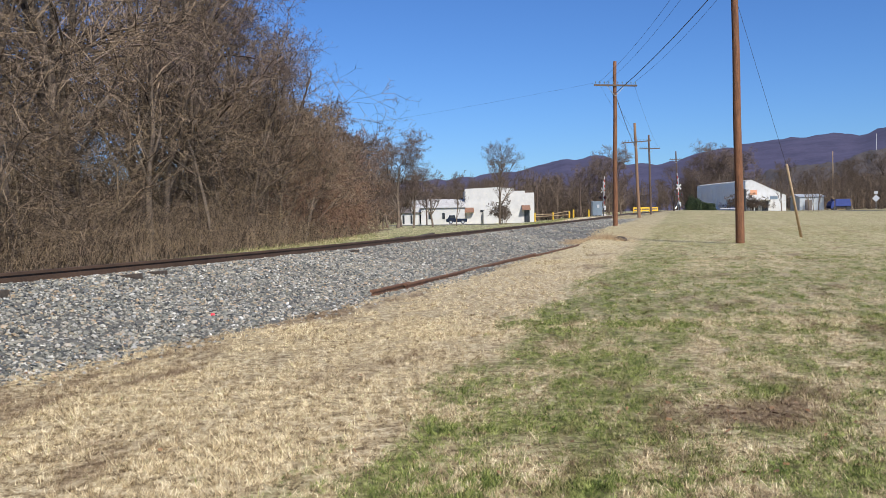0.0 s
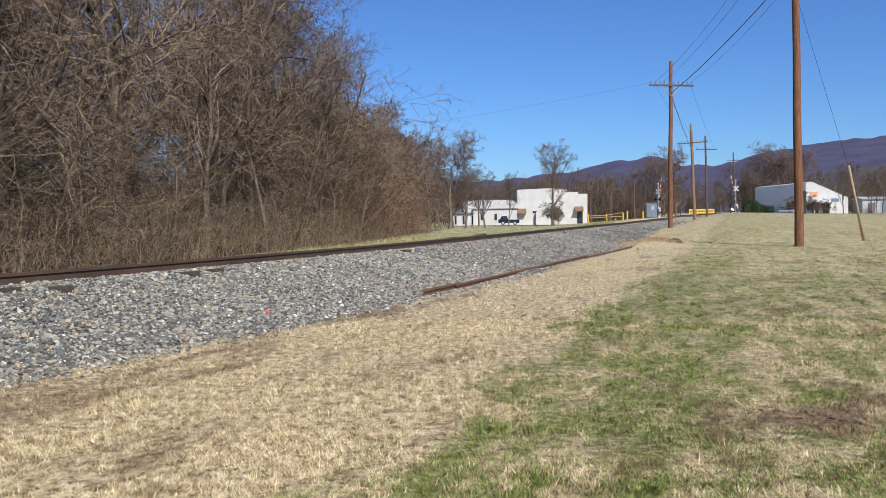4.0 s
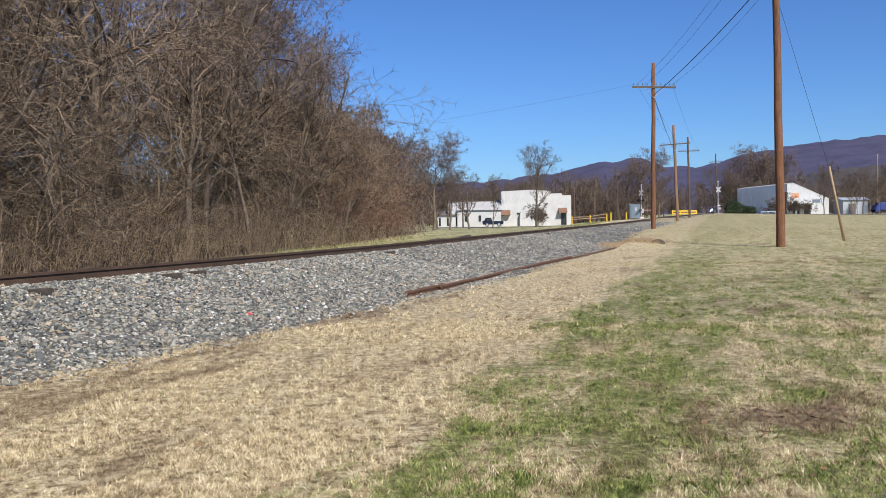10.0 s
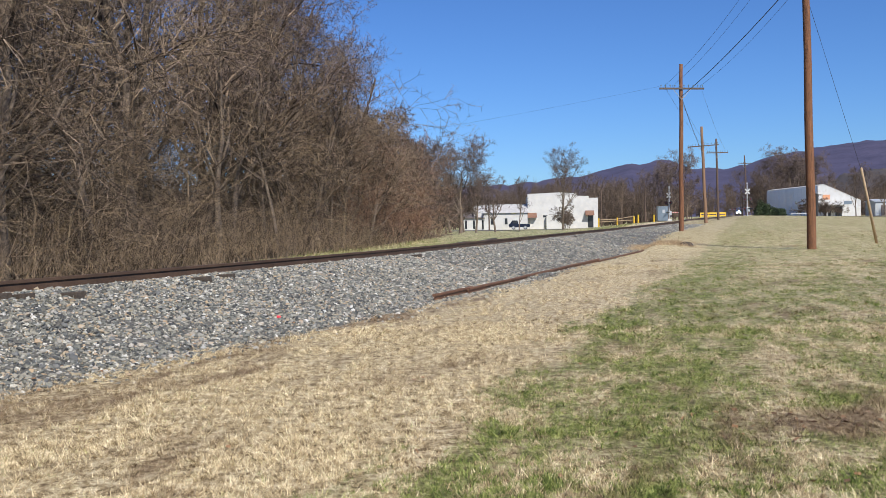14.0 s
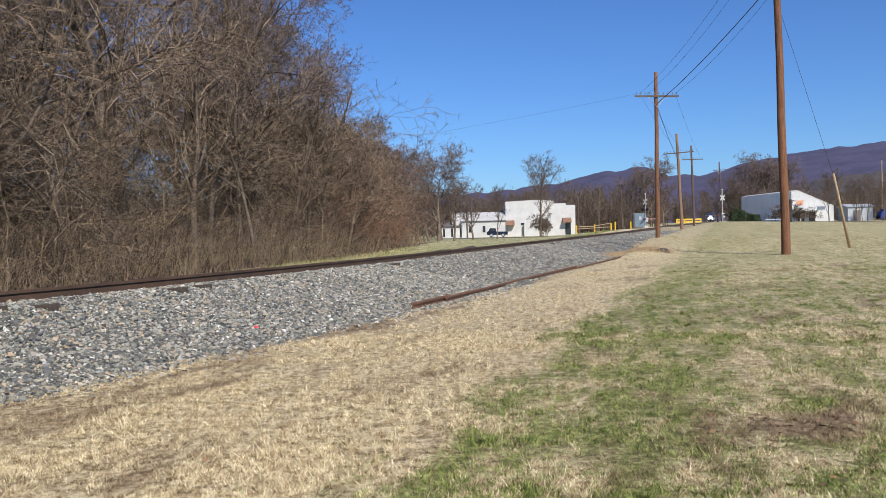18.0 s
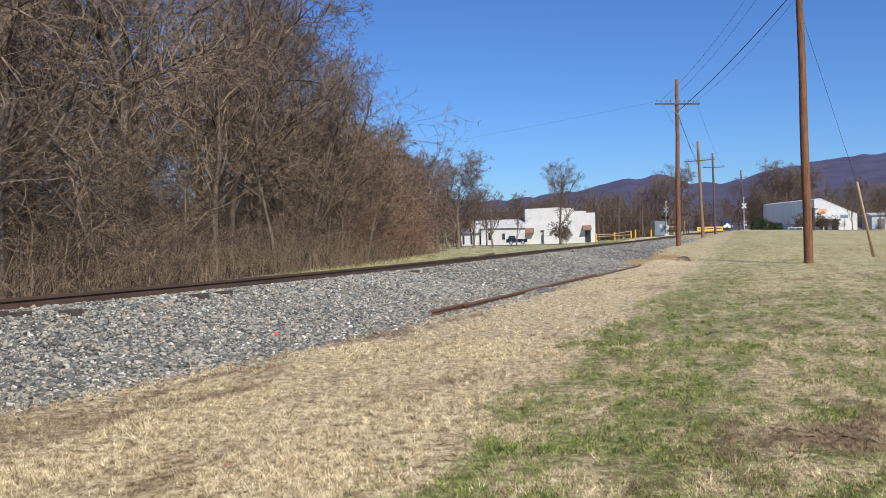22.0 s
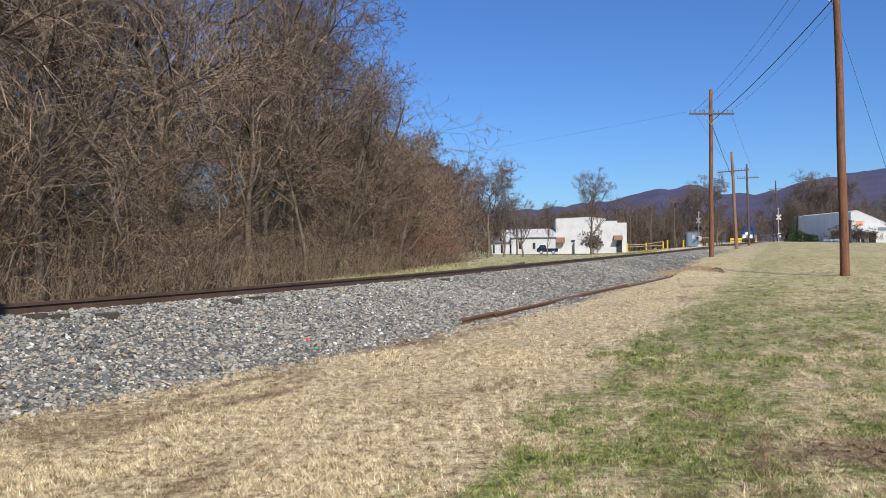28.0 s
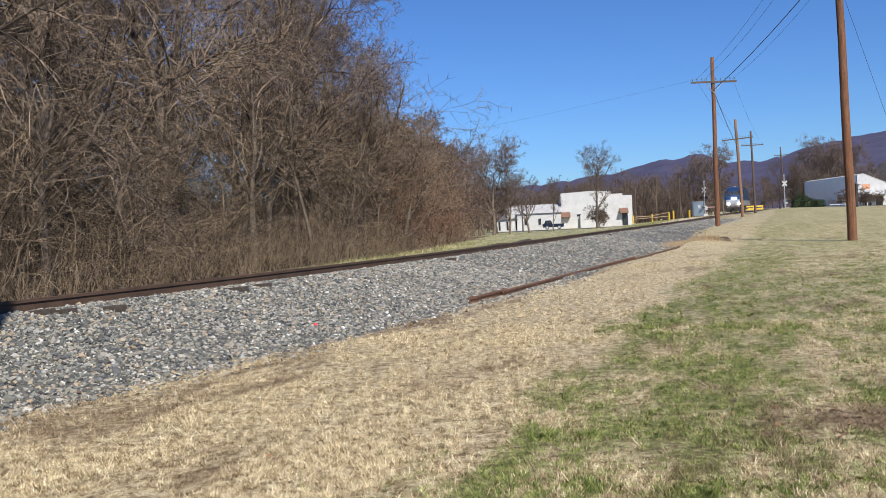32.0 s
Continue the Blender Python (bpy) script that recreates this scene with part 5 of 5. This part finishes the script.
car = thing("parked_car", "dark navy pickup parked by the white building", "car", "", (2.4, 144.6, -0.28))
part("body", prism([(-1.75, 0.35), (1.75, 0.35), (1.78, 0.9), (-0.15, 0.92), (-0.3, 1.5), (-1.2, 1.52), (-1.5, 0.98), (-1.78, 0.9)], -0.8, 0.8, "y"), M_NAVY, car)
part("windscreen", boxed(-0.75, -0.81, 1.22, 0.75, 0.02, 0.4), M_DARKGLASS, car)
for x in (-1.0, 1.0):
    w = part("wheel", rodded((x, -0.86, 0.33), (x, -0.62, 0.33), 0.33, 0.33, 16), M_BLACK, car)
    part("rim", rodded((x, -0.875, 0.33), (x, -0.855, 0.33), 0.2, 0.2, 12), M_GALV, w)

# the metal building: a long wall seen in steep perspective, and a lit end wall
mb = thing("metal_building", "pale metal-sided shed with a sloping roof and wall signs", "building", "", (49.3, 138.5, 0.9))
part("end_wall", prism([(0, 0), (6.6, 0), (6.6, 2.6), (0.9, 5.2), (0, 5.0)], 0, 0.3, "y"), M_ENDWALL, mb)
sd = part("side_wall", boxed(0.1, 13.2, 2.5, 0.2, 26, 5.0), M_METALW, mb)
rib = from_bm("siding_rib", boxed(0, 0, 0, 0.03, 0.06, 4.9), M_METALW)
for k in range(32):
    part("siding_rib", rib, None, sd, at=pose(-0.01, 0.9 + k * 0.8, 2.48))
part("side_wall", boxed(6.5, 13.2, 1.3, 0.2, 26, 2.6), M_METALW, mb)
part("rear_wall", boxed(3.3, 26.2, 2.3, 6.6, 0.2, 4.6), M_METALW, mb)
part("roof", prism([(0.0, 5.0), (0.9, 5.21), (6.62, 2.61), (6.62, 2.67), (0.9, 5.28), (0.0, 5.06)], -0.03, 26.4, "y"), M_ROOFG, mb)
part("sign", boxed(1.3, -0.04, 3.2, 1.1, 0.06, 0.75), M_ORANGE, mb, "faded orange sign")
part("sign", boxed(4.6, -0.04, 2.3, 1.2, 0.06, 0.5), M_STEELG, mb, "small blue-grey sign")
part("canopy", boxed(2.4, -0.9, 1.95, 3.4, 1.8, 0.12), M_ROOFG, mb)
for x in (0.8, 4.0):
    part("canopy_post", boxed(x, -1.7, 0.95, 0.12, 0.12, 1.9), M_WHITE, mb)
for x in (1.5, 3.2):
    part("opening", boxed(x, -0.03, 0.95, 1.0, 0.06, 1.5), M_DARKGLASS, mb)
sh = thing("small_shed", "small pale grey shed beyond the field", "shed", "", (65.5, 151, 0.8))
part("wall", boxed(0, 2, 1.3, 4.3, 4, 2.6), M_SHED, sh)
part("roof", prism([(-0.3, 2.6), (2, 3.1), (4.3, 2.6)], -2.4, 2.4, "x"), M_SHED, sh)
part("door", boxed(-0.6, -0.03, 1.0, 1.2, 0.06, 2.0), M_ROOFD, sh)
tr = thing("parked_truck", "blue box truck parked beyond the field", "truck", "", (70.5, 150, 0.75))
part("box", boxed(0.2, 1.0, 1.5, 2.9, 2.0, 1.3, bevel=0.04), M_BLUE, tr)
part("cab", prism([(-2.0, 0.5), (-1.3, 0.5), (-1.3, 1.8), (-1.7, 1.75), (-2.0, 1.2)], 0.1, 1.9, "y"), M_BLUE, tr)
part("chassis", boxed(-0.2, 1.0, 0.7, 3.6, 1.6, 0.3), M_UNDER, tr)
for x in (-1.4, 1.0):
    part("wheel", rodded((x, -0.05, 0.4), (x, 0.25, 0.4), 0.4, 0.4, 14), M_BLACK, tr)
mast = thing("radio_mast", "thin white radio mast on the ridge", "mast", "", (764, 1500, 92))
part("lattice", rodded((0, 0, -6), (0, 0, 36), 0.8, 0.5, 6), M_WHITE, mast)
for x, y, h in ((17.0, 152, 6.6), (27.5, 170, 8.0), (-2.6, 140, 6.6)):
    pole_thing("short grey utility pole by the buildings", (x, y, stand(x, y)), (x, y, stand(x, y) + h), 0.13, 0.1, M_POLEGREY)

# an unseen plain building, added by the camera to shade the track's near end
hut = thing("trackside_building", "plain unseen timber building, added to shade the near track", "building", "", (-3.3, 2.9, 0))
part("wall", boxed(-4.0, -0.1, 4.2, 8.0, 0.2, 8.4), M_AWNING, hut)
part("wall", boxed(-0.1, -4.2, 4.2, 0.2, 8.0, 8.4), M_AWNING, hut)
part("wall", boxed(-4.0, -8.3, 4.2, 8.0, 0.2, 8.4), M_AWNING, hut)
part("wall", boxed(-7.9, -4.2, 4.2, 0.2, 8.0, 8.4), M_AWNING, hut)
part("roof", boxed(-4.0, -4.2, 8.46, 8.0, 8.4, 0.12), M_ROOFD, hut)

# ---- the train ----
def locomotive():
    t = thing("locomotive", "blue and silver diesel passenger locomotive with lit headlights on the track", "locomotive")
    side = [(0.12, 1.05), (0.0, 1.5), (0.3, 2.15), (0.95, 2.75), (1.5, 3.75), (2.1, 4.25), (3.0, 4.42), (20.6, 4.42), (20.9, 4.1), (20.9, 1.05)]
    bm = prism(side, -1.5, 1.5, "x")
    for v in bm.verts:
        if v.co.z > 3.6:
            v.co.x *= 0.8
        if v.co.y < 0.4:
            v.co.x *= 0.86
    bmesh.ops.bevel(bm, geom=[e for e in bm.edges if abs(e.verts[0].co.x - e.verts[1].co.x) < 0.3], offset=0.12, segments=2, affect="EDGES")
    part("body", bm, M_LOCOBLUE, t, "dark blue carbody with sloped nose")
    part("nose_panel", prism([(0.02, 1.15), (-0.06, 1.5), (0.26, 2.19), (0.34, 2.17), (0.03, 1.5), (0.1, 1.15)], -1.25, 1.25, "x"), M_LOCOGREY, t, "silver lower nose")
    part("side_band", boxed(-1.515, 11.2, 1.6, 0.03, 19.2, 0.9), M_LOCOGREY, t)
    part("side_band", boxed(1.515, 11.2, 1.6, 0.03, 19.2, 0.9), M_LOCOGREY, t)
    for x in (-0.62, 0.62):
        part("windscreen", boxed(x, 1.17, 3.3, 1.0, 0.05, 0.75, rx=-28), M_DARKGLASS, t)
    for x in (-1.42, 1.42):
        part("side_window", boxed(x, 2.5, 3.35, 0.2, 0.9, 0.7), M_DARKGLASS, t)
    for x in (-0.21, 0.21):
        part("headlight", rodded((x, 0.33, 2.42), (x, 0.6, 2.42), 0.22, 0.22, 14), M_HEAD, t, "bright white headlight")
    for x in (-0.85, 0.85):
        part("ditch_light", rodded((x, -0.12, 1.5), (x, 0.05, 1.5), 0.18, 0.18, 12), M_HEAD, t, "bright lower headlight")
    part("pilot", prism([(-0.15, 0.15), (-0.25, 0.9), (0.1, 1.1), (0.6, 1.1), (0.6, 0.15)], -1.35, 1.35, "x"), M_UNDER, t)
    part("coupler", boxed(0, -0.45, 0.85, 0.25, 0.6, 0.3, bevel=0.04), M_UNDER, t)
    part("fuel_tank", boxed(0, 10.5, 0.65, 2.6, 5.0, 0.9, bevel=0.1), M_UNDER, t)
    part("horn", boxed(0, 4.0, 4.5, 0.4, 0.5, 0.15), M_GALV, t)
    part("roof_fan", rodded((0, 15, 4.4), (0, 15, 4.5), 0.7, 0.7, 18), M_UNDER, t)
    for y0 in (4.0, 17.0):
        tk = part("truck_frame", boxed(0, y0, 0.62, 2.5, 3.6, 0.4, bevel=0.05), M_UNDER, t)
        for yw in (-1.4, 1.4):
            for x in (-0.75, 0.75):
                part("wheel", rodded((x - 0.07, y0 + yw, 0.51), (x + 0.07, y0 + yw, 0.51), 0.51, 0.51, 20), M_UNDER, tk)
    return t


loco = locomotive()


def train_pose(y):
    p = track_at(y, -0.75)
    return pose(p.x, p.y, p.z, 0, math.degrees(-math.atan(cant(y))), -16.12)


# ---- small things ----
def stub_tie(x, y, z, rz, ln):
    t = thing("old_tie_end", "blackened end of an old wooden tie sticking out of the ballast", "wooden tie", "old tie ends")
    part("timber", boxed(0, 0, 0, ln, 0.2, 0.13, bevel=0.02), M_TIE, t)
    t.matrix_basis = pose(x, y, z, 0, -4, rz)


for x, y, ln in ((-6.0, 11.5, 0.55), (-6.6, 10.75, 0.45), (-5.08, 14.1, 0.5)):
    q = float(off(x, y))
    stub_tie(x - 0.2, y + 0.06, float(bed_z(q, y)) + 0.01, -18, ln)
stump = thing("old_stump", "dark weathered stump on the mound beside the ballast", "stump", "", (8.95, 42.7, 0))
stump.location.z = stand(8.95, 42.7)
bm = bmesh.new()
bmesh.ops.create_icosphere(bm, subdivisions=2, radius=0.36, matrix=Matrix.Diagonal((1.1, 0.8, 0.6, 1)))
for vt in bm.verts:
    vt.co *= 1 + 0.35 * noise.noise(vt.co * 4)
part("wood", bm, M_TIE, stump)
rubbish = thing("red_wrapper", "small crumpled red wrapper on the ballast", "litter", "", (-3.39, 12.42, 0))
rubbish.location.z = float(bed_z(off(-3.39, 12.42), 12.42)) + 0.02
part("sheet", boxed(0, 0, 0, 0.06, 0.05, 0.04, 20, 30, 10, bevel=0.012), M_LITTERRED, rubbish)

# old rails and ties stacked behind the track
pile = thing("timber_pile", "long low pile of old dark ties behind the track", "timber pile", "", (0, 0, 0))
for k, (y, q, z, ln) in enumerate(((37.5, -3.6, 0.5, 2.6), (40, -3.5, 0.52, 2.6), (42.5, -3.6, 0.55, 2.6), (41, -4.0, 0.42, 2.6), (38.5, -3.9, 0.4, 2.6))):
    part("timber", boxed(0, 0, 0, 0.23, ln, 0.2, bevel=0.015), M_TIE, pile, at=pose(float(rail_x(y)) + q / 0.96, y, z - 0.08, 1.5 * (-1) ** k, 0, -16 + 3 * (-1) ** k))

# ---- grass ----
rng = np.random.default_rng(77)


def blades(n, y0, y1, h0, h1, w, power=1.5, per=9):
    """Tufts of thin bent blades on the turf within the part of the field that opens ahead. A tuft leans one way and its blades fan out."""
    k = n // per
    y = y0 + (y1 - y0) * rng.random(k) ** power
    x = rng.uniform(-1, 1, k) * (0.62 * y + 0.8) - 0.06 * y
    out = rng.uniform(0, 2 * math.pi, k * per)
    far = np.abs(rng.normal(0, 1, k * per)) * np.repeat(rng.uniform(0.012, 0.04, k), per) * (1 + w * 60)
    lift = np.repeat(rng.uniform(0.5, 1.45, k) * (0.7 + 0.6 * (rng.random(k) < 0.25)), per)
    heading, tilt = np.repeat(rng.uniform(0, 2 * math.pi, k), per), np.repeat(rng.uniform(0, 0.9, k), per)
    x, y = np.repeat(x, per) + np.cos(out) * far, np.repeat(y, per) + np.sin(out) * far
    q = off(x, y)
    keep = q > 3.35 + 0.25 * np.sin(y * 2.1) + 0.15 * np.sin(y * 5.3) + rng.normal(0, 0.25, len(x))
    x, y, out, lift, heading, tilt = (a[keep] for a in (x, y, out, lift, heading, tilt))
    n = len(x)
    z = ground_z(x, y) - 0.01
    clump = np.sin(x * 9 + 3 * np.sin(y * 4)) * np.sin(y * 8 + 2 * np.sin(x * 5))
    h = rng.uniform(h0, h1, n) * (1 + 0.3 * clump) * lift
    a = out + rng.normal(0, 0.6, n)
    lean = rng.uniform(0.35, 1.5, n) * h
    side = np.stack([np.cos(a + 1.57), np.sin(a + 1.57), rng.uniform(-0.5, 0.5, n)], -1) * (w * rng.uniform(0.6, 1.3, n))[:, None]
    base = np.stack([x, y, z], -1)
    tip = base + np.stack([np.cos(a) * lean + np.cos(heading) * tilt * h, np.sin(a) * lean + np.sin(heading) * tilt * h, h], -1)
    v = np.stack([base - side, base + side, tip], 1).reshape(-1, 3)
    return v, np.arange(n * 3).reshape(-1, 3)


sets = [blades(780000, 4.2, 12.5, 0.016, 0.042, 0.0032, 1.2), blades(320000, 11, 28, 0.02, 0.048, 0.0065, 1.2), blades(200000, 26, 64, 0.022, 0.048, 0.01, 1.2)]
v = np.concatenate([s[0] for s in sets])
grass = new("grass", mesh_np("grass", v, np.arange(len(v)).reshape(-1, 3), M_BLADE))
tagged(grass, "short mown winter grass, straw-coloured with green patches", "grass", kind="stuff")


def stalks(n, places, h0, h1, w, mat, name, label):
    """Upright dry stalks round given places (x, y, spread along x, spread along y)."""
    vs = []
    for x0, y0, sx, sy, share in places:
        k = int(n * share)
        x, y = x0 + rng.normal(0, sx, k), y0 + rng.normal(0, sy, k)
        z = ground_z(x, y) - 0.02
        h = rng.uniform(h0, h1, k)
        a = rng.uniform(0, 2 * math.pi, k)
        ln = rng.uniform(0.2, 1.3, k) * h
        side = np.stack([np.cos(a + 1.57), np.sin(a + 1.57), np.zeros(k)], -1) * w
        b = np.stack([x, y, z], -1)
        vs.append(np.stack([b - side, b + side, b + np.stack([np.cos(a) * ln, np.sin(a) * ln, h], -1)], 1).reshape(-1, 3))
    v = np.concatenate(vs)
    return tagged(new(name, mesh_np(name, v, np.arange(len(v)).reshape(-1, 3), mat)), label, "dry grass", kind="stuff")


stalks(6500, [(7.3, 42.6, 0.85, 0.6, 0.55), (8.4, 42.9, 0.3, 0.4, 0.2), (6.2, 41.0, 0.5, 0.7, 0.15), (9.4, 47, 0.6, 2, 0.1)], 0.05, 0.24, 0.008, M_STRAW, "dry_grass_clump", "tall dead grass on a low mound by the ballast")
edge_rows = [(float(wood_edge(y)) + 0.6, y, 0.7, 1.2, 0.03) for y in np.linspace(34, 56, 12)]
stalks(7000, edge_rows, 0.06, 0.3, 0.006, M_BLADE, "dry_weeds", "strip of tall dry weeds along the edge of the wood")
far_rows = [(float(rail_x(y)) - 6.2, y, 0.7, 2.0, 0.04) for y in np.linspace(14, 110, 26)]
stalks(26000, far_rows, 0.05, 0.2, 0.008, M_BLADE, "verge_grass", "strip of pale green verge grass behind the track")


def fallen_leaves(n):
    """Curled brown leaves in drifts at the toe of the ballast and here and there on the turf."""
    y = 5 + 32 * rng.random(n) ** 1.4
    toe = rng.random(n) < 0.65
    x = np.where(toe, rail_x(y) + (3.6 + rng.normal(0, 0.3, n)) / 0.96, rng.uniform(-0.35, 0.6, n) * y)
    x[:60], y[:60] = rng.normal(2.25, 0.35, 60), rng.normal(6.45, 0.25, 60)
    keep = off(x, y) > 2.6
    x, y = x[keep], y[keep]
    k = len(x)
    z = np.maximum(ground_z(x, y), bed_z(off(x, y), y)) + 0.025
    c = np.stack([x, y, z], -1)
    u, w = rng.uniform(-0.024, 0.024, (k, 3)), rng.uniform(-0.024, 0.024, (k, 3))
    u[:, 2] *= 0.4
    w[:, 2] *= 0.4
    v = np.stack([c - u, c + w, c + u, c - w], 1).reshape(-1, 3)
    return tagged(new("fallen_leaves", mesh_np("fallen_leaves", v, np.arange(k * 4).reshape(-1, 4), M_DEADLEAF)), "scattered curled brown leaves on turf and ballast", "leaves", kind="stuff")


fallen_leaves(450)


# ---- what moves ----
def motions():
    def y_at(t):
        return 150.0 + 18.0 * (32.0 - t)
    walk(loco, [(t, train_pose(y_at(t))) for t in (0.0, 8.0, 16.0, 24.0, 28.0, 32.0)])
    for arm, at, heading in ARMS:
        rows = [(0.0, 84), (3.2, 84), (4.5, 62), (6.0, 37), (7.5, 14), (8.8, 1), (10.0, 0), (32.0, 0)]
        walk(arm, [(t, pose(*at, 0, -a, heading)) for t, a in rows])


motions()
